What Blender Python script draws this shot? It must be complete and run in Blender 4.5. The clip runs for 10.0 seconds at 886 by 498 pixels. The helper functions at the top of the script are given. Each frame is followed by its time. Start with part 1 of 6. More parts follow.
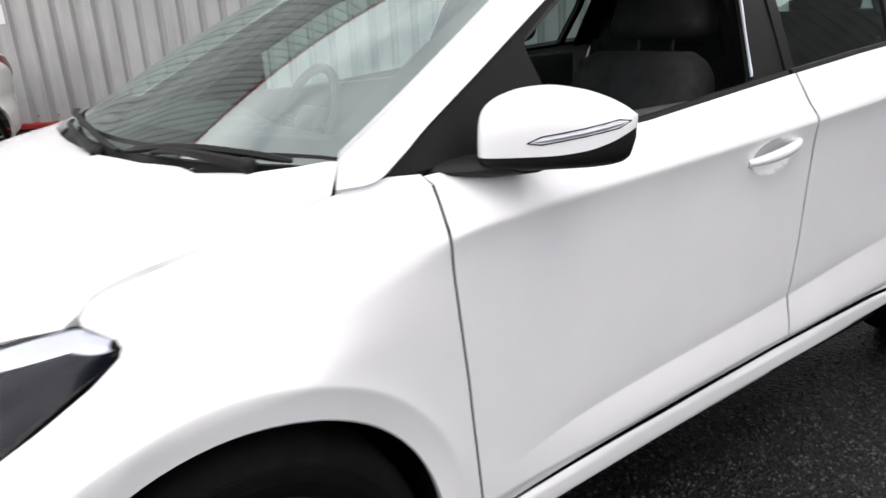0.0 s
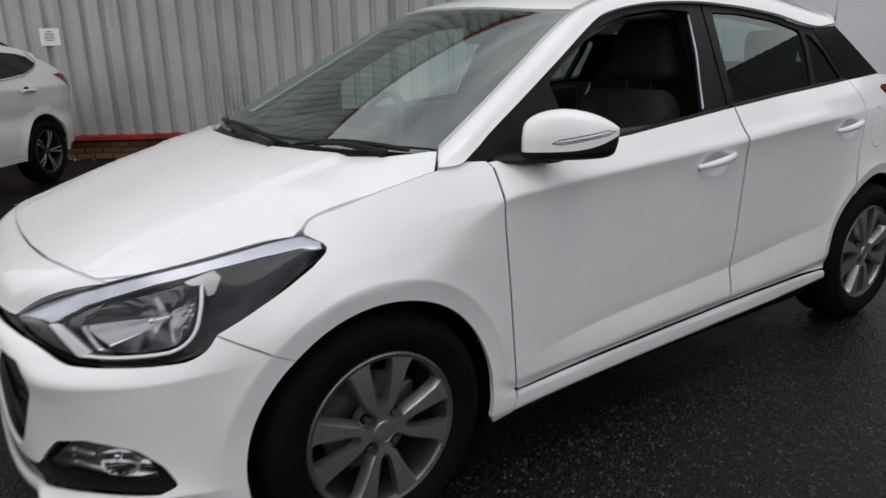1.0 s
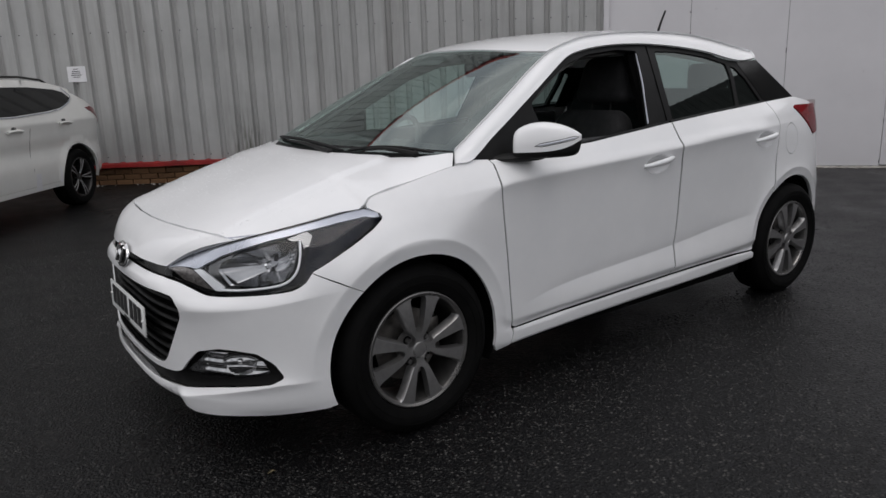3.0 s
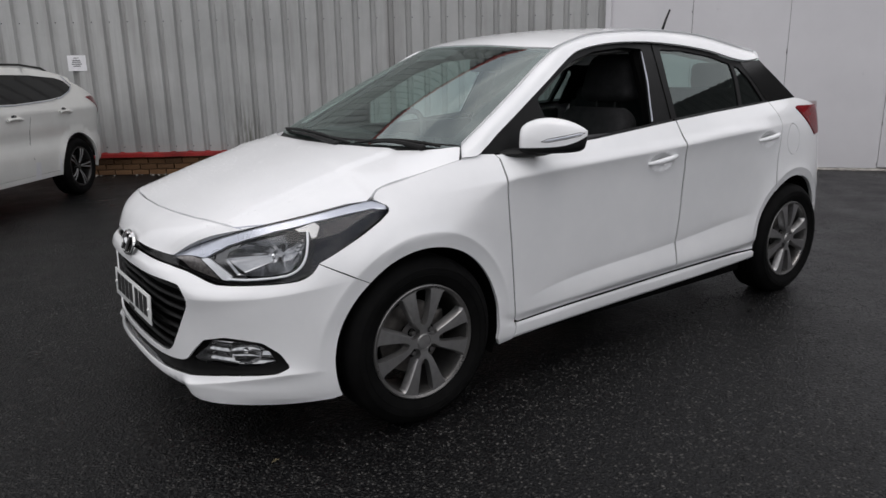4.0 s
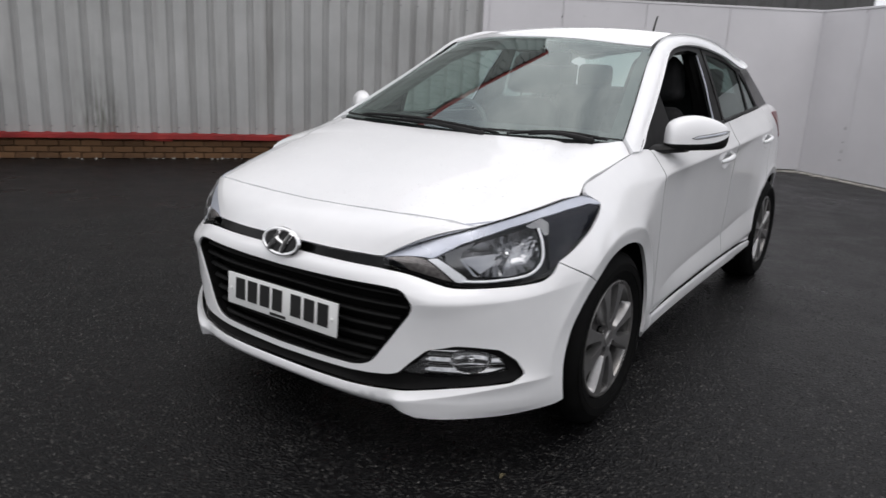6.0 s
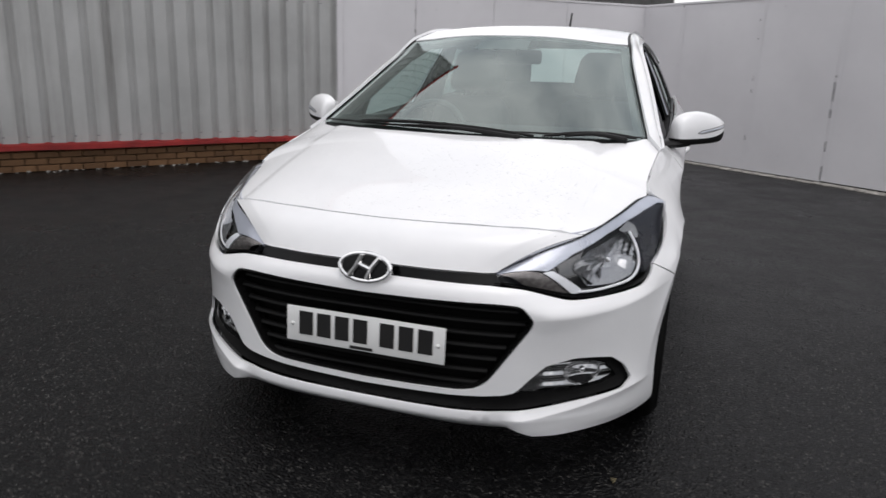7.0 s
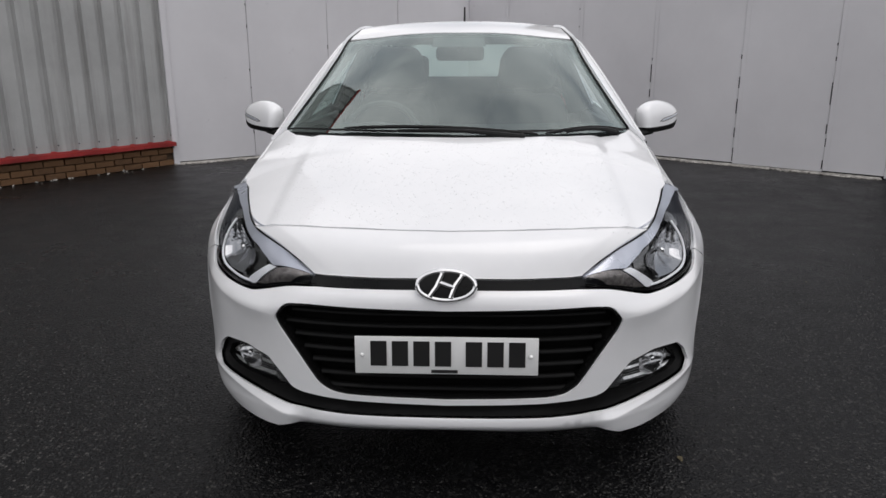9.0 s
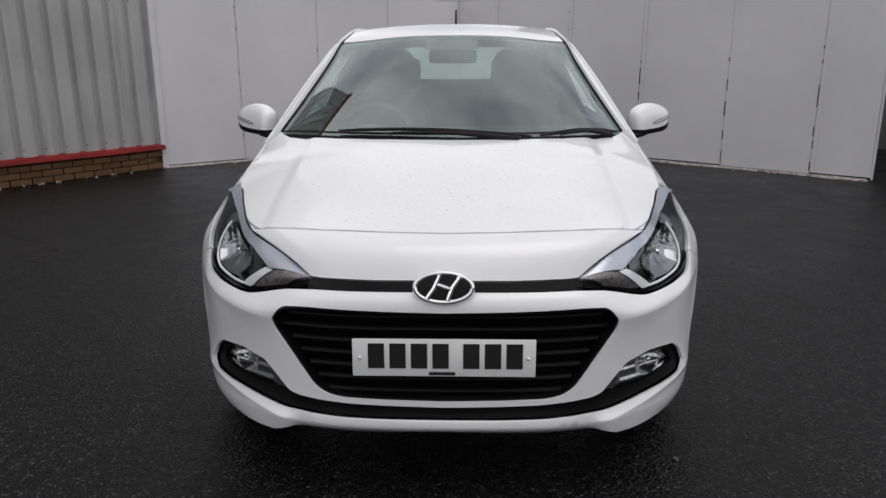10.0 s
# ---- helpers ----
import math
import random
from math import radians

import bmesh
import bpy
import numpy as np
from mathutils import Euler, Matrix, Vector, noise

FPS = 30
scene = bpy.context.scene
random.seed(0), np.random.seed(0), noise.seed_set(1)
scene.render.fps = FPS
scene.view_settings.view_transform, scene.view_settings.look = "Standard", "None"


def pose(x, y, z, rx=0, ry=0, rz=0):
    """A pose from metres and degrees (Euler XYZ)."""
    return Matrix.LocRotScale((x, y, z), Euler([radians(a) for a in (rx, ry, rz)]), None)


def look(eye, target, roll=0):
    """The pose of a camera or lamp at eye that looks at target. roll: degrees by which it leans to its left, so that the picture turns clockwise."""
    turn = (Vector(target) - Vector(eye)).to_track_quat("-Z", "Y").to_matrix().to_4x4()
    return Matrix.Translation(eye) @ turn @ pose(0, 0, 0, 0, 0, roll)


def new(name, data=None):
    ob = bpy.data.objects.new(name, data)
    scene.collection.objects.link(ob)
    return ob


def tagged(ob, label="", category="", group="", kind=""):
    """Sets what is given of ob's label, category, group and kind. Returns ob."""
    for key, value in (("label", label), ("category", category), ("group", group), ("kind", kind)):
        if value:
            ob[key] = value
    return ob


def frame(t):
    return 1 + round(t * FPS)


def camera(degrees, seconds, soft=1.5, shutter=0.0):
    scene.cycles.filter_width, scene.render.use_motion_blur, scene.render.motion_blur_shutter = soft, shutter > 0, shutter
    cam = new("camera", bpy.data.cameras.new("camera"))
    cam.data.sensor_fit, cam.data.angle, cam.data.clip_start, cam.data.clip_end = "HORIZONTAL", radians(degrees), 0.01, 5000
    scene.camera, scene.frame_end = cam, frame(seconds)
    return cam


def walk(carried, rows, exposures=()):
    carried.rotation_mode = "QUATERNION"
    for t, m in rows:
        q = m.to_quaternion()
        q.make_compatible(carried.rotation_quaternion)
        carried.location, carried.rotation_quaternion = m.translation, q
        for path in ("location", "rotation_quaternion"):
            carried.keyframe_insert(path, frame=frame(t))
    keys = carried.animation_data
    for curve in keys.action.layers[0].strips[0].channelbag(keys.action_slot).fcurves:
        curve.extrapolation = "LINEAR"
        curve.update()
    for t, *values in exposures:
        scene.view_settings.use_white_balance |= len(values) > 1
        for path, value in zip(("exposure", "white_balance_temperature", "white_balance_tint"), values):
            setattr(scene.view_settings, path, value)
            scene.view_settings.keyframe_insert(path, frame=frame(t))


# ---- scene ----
cam = camera(63.8, 10.0, soft=1.5, shutter=0.5)
PATH = [
    (0, (1.724, -0.225, 1.197), (0.154, 0.846, 0.575), -3.1),
    (0.5, (1.959, -0.524, 1.227), (0.393, 0.582, 0.658), -2.2),
    (0.7, (2.117, -0.65, 1.241), (0.524, 0.442, 0.721), -2.3),
    (1, (2.242, -0.779, 1.253), (0.662, 0.317, 0.702), -1.4),
    (1.3, (2.364, -0.933, 1.245), (0.784, 0.174, 0.717), -1.6),
    (1.5, (2.435, -1.054, 1.24), (0.864, 0.087, 0.757), -1.1),
    (2, (2.623, -1.22, 1.256), (1.075, -0.045, 0.781), -1.8),
    (2.5, (2.796, -1.288, 1.255), (1.223, -0.15, 0.777), -1.9),
    (2.7, (2.819, -1.301, 1.258), (1.24, -0.165, 0.792), -2.2),
    (3.8, (2.827, -1.351, 1.263), (1.263, -0.205, 0.772), -1.1),
    (4, (2.817, -1.357, 1.255), (1.25, -0.211, 0.774), -1.0),
    (4.5, (2.719, -1.457, 1.246), (1.178, -0.28, 0.758), 0.9),
    (5, (2.468, -1.739, 1.248), (1.093, -0.394, 0.701), 0.0),
    (5.2, (2.378, -1.845, 1.23), (1.022, -0.463, 0.725), -0.1),
    (5.5, (2.103, -2.012, 1.26), (0.822, -0.571, 0.728), -0.6),
    (5.7, (1.942, -2.079, 1.254), (0.707, -0.594, 0.737), 0.3),
    (6, (1.701, -2.287, 1.223), (0.589, -0.7, 0.727), 2.7),
    (6.2, (1.564, -2.384, 1.256), (0.537, -0.743, 0.754), 1.7),
    (7.3, (0.606, -2.659, 1.229), (0.121, -0.784, 0.73), 0.6),
    (7.5, (0.453, -2.695, 1.263), (0.052, -0.807, 0.74), -1.3),
    (8, (0.197, -2.666, 1.236), (-0.058, -0.761, 0.685), -0.9),
    (8.5, (0.095, -2.641, 1.26), (-0.029, -0.717, 0.727), 0.4),
    (9, (0.076, -2.645, 1.261), (-0.011, -0.715, 0.746), -0.2),
    (9.5, (0.061, -2.649, 1.262), (-0.015, -0.716, 0.754), -0.1),
    (10, (0.053, -2.648, 1.26), (-0.003, -0.714, 0.752), -0.2),
]
walk(cam, [(t, look(eye, target, roll)) for t, eye, target, roll in PATH],
     exposures=((0.0, 1.38, 6590, 14), (0.5, 0.62, 6560, 13), (1.0, 0.42, 6490, 13), (1.6, 0.30, 6470, 13), (2.7, 0.23, 6460, 13), (4.0, 0.50, 6460, 13), (4.5, 0.54, 6455, 13), (5.5, 0.70, 6460, 13), (7.5, 0.60, 6475, 13), (9.0, 0.48, 6480, 13), (10.0, 0.34, 6485, 13)))

from mathutils import geometry

# ---- world and light: an overcast day ----
world = bpy.data.worlds.new("overcast")
scene.world = world
world.use_nodes = True
wn, wl = world.node_tree.nodes, world.node_tree.links
wn.clear()
sky = wn.new("ShaderNodeTexSky")
sky.sky_type = "NISHITA"
sky.sun_disc = False
sky.sun_elevation = radians(75)
sky.sun_rotation = radians(135)
sky.air_density, sky.dust_density, sky.ozone_density = 1.0, 4.0, 1.0
skybg = wn.new("ShaderNodeBackground")
skybg.inputs["Strength"].default_value = 0.07
wl.new(sky.outputs["Color"], skybg.inputs["Color"])
wtex = wn.new("ShaderNodeTexCoord")
wnoise = wn.new("ShaderNodeTexNoise")
wnoise.inputs["Scale"].default_value = 2.6
wnoise.inputs["Detail"].default_value = 6
wl.new(wtex.outputs["Generated"], wnoise.inputs["Vector"])
wramp = wn.new("ShaderNodeValToRGB")
wramp.color_ramp.elements[0].position, wramp.color_ramp.elements[1].position = 0.36, 0.66
wramp.color_ramp.elements[0].color = (0.48, 0.50, 0.53, 1)
wramp.color_ramp.elements[1].color = (1.18, 1.17, 1.15, 1)
wl.new(wnoise.outputs["Fac"], wramp.inputs["Fac"])
cloudbg = wn.new("ShaderNodeBackground")
cloudbg.inputs["Strength"].default_value = 0.95
wl.new(wramp.outputs["Color"], cloudbg.inputs["Color"])
wmix = wn.new("ShaderNodeMixShader")
wmix.inputs["Fac"].default_value = 0.88
wl.new(skybg.outputs[0], wmix.inputs[1])
wl.new(cloudbg.outputs[0], wmix.inputs[2])
wout = wn.new("ShaderNodeOutputWorld")
wl.new(wmix.outputs[0], wout.inputs["Surface"])

sun_data = bpy.data.lights.new("sun", "SUN")
sun_data.energy = 0.45
sun_data.angle = radians(38)
sun_data.color = (1.0, 0.97, 0.93)
sun = new("sun", sun_data)
sun.matrix_world = look((2.5, -2.5, 14), (0, 0, 0))


# ---- materials ----
class Nodes:
    """A material under construction."""

    def __init__(self, name):
        self.mat = bpy.data.materials.new(name)
        self.mat.use_nodes = True
        self.tree = self.mat.node_tree
        self.bsdf = self.tree.nodes["Principled BSDF"]
        self.coord = self.tree.nodes.new("ShaderNodeTexCoord")

    def node(self, kind, **values):
        n = self.tree.nodes.new(kind)
        for key, value in values.items():
            n.inputs[key].default_value = value
        return n

    def link(self, a, b):
        self.tree.links.new(a, b)

    def noise(self, scale, detail=4.0, rough=0.6, stretch=None):
        n = self.node("ShaderNodeTexNoise", Scale=scale, Detail=detail, Roughness=rough)
        if stretch:
            m = self.node("ShaderNodeMapping", Scale=stretch)
            self.link(self.coord.outputs["Object"], m.inputs["Vector"])
            self.link(m.outputs["Vector"], n.inputs["Vector"])
        else:
            self.link(self.coord.outputs["Object"], n.inputs["Vector"])
        return n.outputs["Fac"]

    def ramp(self, fac, stops):
        r = self.tree.nodes.new("ShaderNodeValToRGB")
        e = r.color_ramp.elements
        while len(e) < len(stops):
            e.new(0.5)
        for el, (pos, col) in zip(e, stops):
            el.position = pos
            el.color = (*col, 1) if len(col) == 3 else col
        self.link(fac, r.inputs["Fac"])
        return r.outputs["Color"]

    def blend(self, fac, a, b, mode="MIX"):
        m = self.tree.nodes.new("ShaderNodeMix")
        m.data_type, m.blend_type = "RGBA", mode
        for sock, v in ((m.inputs[0], fac), (m.inputs[6], a), (m.inputs[7], b)):
            if isinstance(v, (int, float)):
                sock.default_value = v
            elif isinstance(v, tuple):
                sock.default_value = (*v, 1)
            else:
                self.link(v, sock)
        return m.outputs[2]

    def bump(self, height, strength, distance):
        b = self.node("ShaderNodeBump", Strength=strength, Distance=distance)
        self.link(height, b.inputs["Height"])
        self.link(b.outputs["Normal"], self.bsdf.inputs["Normal"])
        return b

    def set(self, **values):
        for key, value in values.items():
            key = key.replace("_", " ")
            sock = self.bsdf.inputs[key]
            if isinstance(value, tuple):
                sock.default_value = (*value, 1)
            elif isinstance(value, (int, float)):
                sock.default_value = value
            else:
                self.link(value, sock)
        return self


def grey(v):
    return (v, v, v)


def plain(name, colour, rough=0.5, metal=0.0, var=0.12, scale=30.0, bump=0.0, coat=0.0, spec=0.5):
    """A surface with a little grain and wear in colour and gloss."""
    n = Nodes(name)
    f = n.noise(scale, 5)
    dark = tuple(c * (1 - var) for c in colour)
    light = tuple(min(1.0, c * (1 + var)) for c in colour)
    n.set(Base_Color=n.ramp(f, [(0.3, dark), (0.7, light)]), Metallic=metal)
    g = n.noise(scale * 0.31, 3)
    n.set(Roughness=n.ramp(g, [(0.3, grey(max(0.02, rough * 0.85))), (0.7, grey(min(1.0, rough * 1.15)))]))
    n.set(Coat_Weight=coat, Coat_Roughness=0.04, Specular_IOR_Level=spec)
    if bump:
        n.bump(n.noise(scale * 4, 3), bump, 0.002)
    return n.mat


def make_paint():
    n = Nodes("white_paint")
    film = n.noise(3.0, 6, 0.65)
    specks = n.noise(260.0, 2)
    base = n.ramp(film, [(0.25, (0.76, 0.77, 0.782)), (0.75, (0.835, 0.84, 0.848))])
    dirt = n.ramp(specks, [(0.70, grey(0.0)), (0.86, grey(0.35))])
    n.set(Base_Color=n.blend(dirt, base, (0.55, 0.54, 0.52)))
    n.set(Roughness=n.ramp(film, [(0.3, grey(0.30)), (0.7, grey(0.40))]), Coat_Weight=0.85, Coat_Roughness=0.035, Coat_IOR=1.45)
    return n.mat


def make_asphalt():
    n = Nodes("wet_asphalt")
    stones = n.node("ShaderNodeTexVoronoi", Scale=78.0, Randomness=1.0)
    n.link(n.coord.outputs["Object"], stones.inputs["Vector"])
    small = n.node("ShaderNodeTexVoronoi", Scale=150.0, Randomness=1.0)
    n.link(n.coord.outputs["Object"], small.inputs["Vector"])
    fine = n.noise(300.0, 4, 0.7)
    broad = n.noise(0.45, 5, 0.6)
    mid = n.noise(3.0, 5, 0.65)
    tone = n.node("ShaderNodeSeparateColor")
    n.link(stones.outputs["Color"], tone.inputs[0])
    chip = n.ramp(tone.outputs[0], [(0.0, grey(0.003)), (0.45, (0.004, 0.004, 0.0042)), (0.74, (0.011, 0.0107, 0.0103)), (1.0, (0.088, 0.085, 0.080))])
    c = n.blend(n.ramp(stones.outputs["Distance"], [(0.28, grey(0.0)), (0.55, grey(1.0))]), chip, (0.0025, 0.0025, 0.003))
    c = n.blend(n.ramp(broad, [(0.40, grey(0.0)), (0.62, grey(0.55))]), c, (0.004, 0.004, 0.0043))
    n.set(Base_Color=c)
    wet = n.blend(0.5, n.ramp(broad, [(0.42, grey(0.42)), (0.60, grey(0.24))]), n.ramp(mid, [(0.35, grey(0.48)), (0.65, grey(0.24))]))
    n.set(Roughness=wet, Specular_IOR_Level=0.185)
    dome = n.ramp(stones.outputs["Distance"], [(0.0, grey(1.0)), (0.6, grey(0.0))])
    dome2 = n.ramp(small.outputs["Distance"], [(0.0, grey(1.0)), (0.6, grey(0.0))])
    h = n.blend(0.25, n.blend(0.30, dome, dome2), n.blend(0.5, tone.outputs[1], fine))
    n.bump(h, 0.9, 0.0085)
    return n.mat


def make_cladding():
    n = Nodes("grey_cladding")
    f = n.noise(1.3, 6, 0.65)
    streak = n.noise(6.0, 5, 0.7, (1.0, 1.0, 0.06))
    c = n.ramp(f, [(0.3, (0.33, 0.335, 0.33)), (0.7, (0.43, 0.435, 0.43))])
    c = n.blend(n.ramp(streak, [(0.48, grey(0.0)), (0.75, grey(0.7))]), c, (0.20, 0.195, 0.185))
    # a run of green-black dirt from a leaking joint
    way = n.node("ShaderNodeVectorMath")
    way.operation = "DOT_PRODUCT"
    way.inputs[1].default_value = (0.574, 0.819, 0)
    n.link(n.coord.outputs["Object"], way.inputs[0])
    off = n.node("ShaderNodeMath")
    off.operation = "ADD"
    off.inputs[1].default_value = 1.86
    n.link(way.outputs["Value"], off.inputs[0])
    side = n.node("ShaderNodeMath")
    side.operation = "ABSOLUTE"
    n.link(off.outputs[0], side.inputs[0])
    axes = n.node("ShaderNodeSeparateXYZ")
    n.link(n.coord.outputs["Object"], axes.inputs[0])
    patch_ = n.blend(1.0, n.ramp(side.outputs[0], [(0.05, grey(1.0)), (0.34, grey(0.0))]), n.ramp(axes.outputs[2], [(0.45, grey(1.0)), (1.0, grey(0.15))]), "MULTIPLY")
    patch_ = n.blend(1.0, patch_, n.ramp(n.noise(26.0, 5, 0.7, (1.0, 1.0, 0.10)), [(0.40, grey(0.0)), (0.62, grey(1.0))]), "MULTIPLY")
    c = n.blend(patch_, c, (0.085, 0.088, 0.068))
    n.set(Base_Color=c, Roughness=0.52, Metallic=0.0)
    n.bump(n.noise(4.0, 3), 0.15, 0.01)
    return n.mat


def make_board():
    n = Nodes("white_board")
    f = n.noise(0.8, 5, 0.6)
    spots = n.noise(9.0, 3, 0.5)
    c = n.ramp(f, [(0.3, (0.60, 0.592, 0.612)), (0.7, (0.685, 0.677, 0.697))])
    c = n.blend(n.ramp(spots, [(0.70, grey(0.0)), (0.80, grey(0.3))]), c, (0.38, 0.375, 0.40))
    n.set(Base_Color=c, Roughness=0.55)
    n.bump(n.noise(2.5, 3), 0.12, 0.01)
    return n.mat


def make_brick():
    n = Nodes("buff_brick")
    info = n.tree.nodes.new("ShaderNodeObjectInfo")
    c = n.ramp(info.outputs["Random"], [(0.0, (0.085, 0.042, 0.018)), (0.5, (0.125, 0.062, 0.026)), (1.0, (0.165, 0.085, 0.038))])
    f = n.noise(25.0, 5, 0.7)
    n.set(Base_Color=n.blend(n.ramp(f, [(0.4, grey(0.0)), (0.75, grey(0.5))]), c, (0.20, 0.11, 0.05)), Roughness=0.85)
    n.bump(n.noise(70.0, 4), 0.5, 0.003)
    return n.mat


def make_glass(name, tint, base, sharp=4.5, sheen=(1, 1, 1)):
    """Thin automotive glass: a glossy sheet that lets most light straight through; base: its gloss seen square on."""
    n = Nodes(name)
    t = n.tree
    t.nodes.remove(n.bsdf)
    clear = n.node("ShaderNodeBsdfTransparent", Color=(*tint, 1))
    gloss = n.node("ShaderNodeBsdfGlossy", Roughness=0.012)
    gloss.inputs["Color"].default_value = (*sheen, 1)
    facing = n.node("ShaderNodeLayerWeight", Blend=0.5)
    power = n.node("ShaderNodeMath")
    power.operation = "POWER"
    power.inputs[1].default_value = sharp
    n.link(facing.outputs["Facing"], power.inputs[0])
    grow = n.node("ShaderNodeMath")
    grow.operation = "MULTIPLY_ADD"
    grow.inputs[1].default_value, grow.inputs[2].default_value = 1 - base, base
    n.link(power.outputs[0], grow.inputs[0])
    mix = t.nodes.new("ShaderNodeMixShader")
    n.link(grow.outputs[0], mix.inputs[0])
    n.link(clear.outputs[0], mix.inputs[1])
    n.link(gloss.outputs[0], mix.inputs[2])
    n.link(mix.outputs[0], t.nodes["Material Output"].inputs["Surface"])
    return n.mat


def make_red():
    n = Nodes("red_flashing")
    f = n.noise(3.0, 6, 0.7)
    c = n.ramp(f, [(0.25, (0.22, 0.020, 0.018)), (0.55, (0.44, 0.032, 0.030)), (0.8, (0.55, 0.07, 0.055))])
    n.set(Base_Color=c, Roughness=0.5)
    return n.mat


def make_tyre():
    n = Nodes("tyre_rubber")
    f = n.noise(14.0, 5, 0.6)
    n.set(Base_Color=n.ramp(f, [(0.3, grey(0.003)), (0.75, grey(0.007))]), Roughness=0.7, Specular_IOR_Level=0.07)
    n.bump(n.noise(120.0, 3), 0.2, 0.001)
    return n.mat


PAINT = make_paint()
ASPHALT = make_asphalt()
CLADDING = make_cladding()
BOARD = make_board()
BRICK = make_brick()
RED = make_red()
TYRE = make_tyre()
SCREEN = make_glass("screen_glass", (0.76, 0.90, 0.86), 0.20, sheen=(0.90, 1.0, 0.97))
TINTED = make_glass("tinted_glass", (0.30, 0.39, 0.37), 0.09, sheen=(0.90, 1.0, 0.97))
REAR_GLASS = make_glass("rear_glass", (0.72, 0.84, 0.80), 0.10, sheen=(0.90, 1.0, 0.97))
LENS = make_glass("lamp_lens", (0.93, 0.94, 0.95), 0.02, 10.0)
MORTAR = plain("mortar", (0.085, 0.054, 0.032), 0.9, var=0.25, scale=18, bump=0.4)
BLACK = plain("black_plastic", grey(0.009), 0.5, var=0.25, scale=60, bump=0.08, spec=0.18)
GLOSS_BLACK = plain("gloss_black", grey(0.006), 0.16, var=0.2, scale=20, spec=0.20)
PILLAR = plain("satin_black_film", grey(0.008), 0.42, var=0.2, scale=15, spec=0.14)
DARK = plain("dark_void", grey(0.004), 0.9, var=0.3, scale=20, spec=0.05)
GRILLE_BLACK = plain("grille_black", grey(0.005), 0.5, var=0.25, scale=60, spec=0.12)
GUIDE = plain("light_guide", (0.90, 0.91, 0.93), 0.22, var=0.05, scale=30)
BOWL = plain("lamp_bowl", (0.32, 0.325, 0.335), 0.12, metal=1.0, var=0.06, scale=40)
BEZEL = plain("dark_chrome_bezel", grey(0.13), 0.22, metal=1.0, var=0.1, scale=30)
BRIGHT = plain("bright_trim", grey(0.26), 0.28, metal=1.0, var=0.06, scale=40)
SMOKE = plain("smoked_lamp_panel", (0.006, 0.007, 0.012), 0.25, var=0.2, scale=20, spec=0.15)
CHROME = plain("chrome", grey(0.82), 0.07, metal=1.0, var=0.05, scale=10)
SATIN = plain("silver_trim", (0.52, 0.54, 0.60), 0.30, metal=0.55, var=0.06, scale=15)
LAMP_BODY = plain("lamp_housing", (0.020, 0.022, 0.027), 0.3, var=0.2, scale=25, spec=0.2)
ALLOY = plain("machined_alloy", (0.40, 0.40, 0.405), 0.33, metal=0.7, var=0.10, scale=40)
ALLOY_FACE = plain("grey_alloy", (0.33, 0.327, 0.325), 0.34, metal=0.8, var=0.10, scale=40)
ALLOY_DARK = plain("painted_alloy", (0.045, 0.044, 0.043), 0.35, metal=0.4, var=0.15, scale=30)
ALLOY_BARREL_SHADE = plain("shaded_barrel_alloy", (0.11, 0.108, 0.105), 0.36, metal=0.7, var=0.2, scale=25)
ALLOY_MID = plain("rim_alloy", (0.22, 0.215, 0.21), 0.30, metal=0.8, var=0.15, scale=30)
FOG_MIRROR = plain("fog_reflector", grey(0.45), 0.12, metal=1.0, var=0.2, scale=60)
STEEL = plain("brake_steel", (0.16, 0.15, 0.14), 0.45, metal=0.8, var=0.3, scale=25)
CLOTH = plain("seat_cloth", (0.009, 0.009, 0.010), 0.9, var=0.35, scale=45)
TRIM = plain("dash_plastic", (0.035, 0.036, 0.038), 0.55, var=0.2, scale=80, bump=0.15)
LINING = plain("headlining", (0.13, 0.13, 0.125), 0.9, var=0.08, scale=70, bump=0.1)
PLATE_WHITE = plain("plate_white", (0.74, 0.75, 0.74), 0.35, var=0.04, scale=12)
PLATE_INK = plain("plate_ink", grey(0.014), 0.4, var=0.1)
PAPER = plain("paper", (0.72, 0.72, 0.74), 0.7, var=0.05, scale=14)
TAIL_RED = plain("tail_lamp_red", (0.17, 0.004, 0.007), 0.14, var=0.3, scale=20, coat=0.1, spec=0.25)
GLASS_BLACK = plain("privacy_glass", grey(0.008), 0.05, var=0.2, scale=4)
OFFWHITE = plain("pearl_white_paint", (0.76, 0.76, 0.73), 0.34, var=0.05, scale=3, coat=0.7)
AMBER = plain("indicator_lens", (0.24, 0.22, 0.21), 0.16, metal=0.7, var=0.5, scale=90, bump=0.6)
GRIT = plain("grit", (0.30, 0.285, 0.26), 0.9, var=0.5, scale=40)
HAUNCH = plain("pale_concrete", (0.36, 0.345, 0.32), 0.9, var=0.45, scale=14, bump=0.5)
LEAF = plain("dead_leaf", (0.20, 0.17, 0.10), 0.6, var=0.5, scale=60)
BLUE = plain("blue_band", (0.015, 0.05, 0.16), 0.45, var=0.2, scale=5)
FARGREY = plain("far_cladding", (0.20, 0.20, 0.20), 0.6, var=0.15, scale=2)
WATER = plain("rain_water", (0.86, 0.87, 0.88), 0.03, var=0.1, scale=200, spec=0.6)


# ---- mesh tools ----
def mesh_object(name, data, material, parent=None, label=""):
    data.materials.append(material)
    ob = new(name, data)
    if parent:
        ob.parent = parent
    return tagged(ob, label)


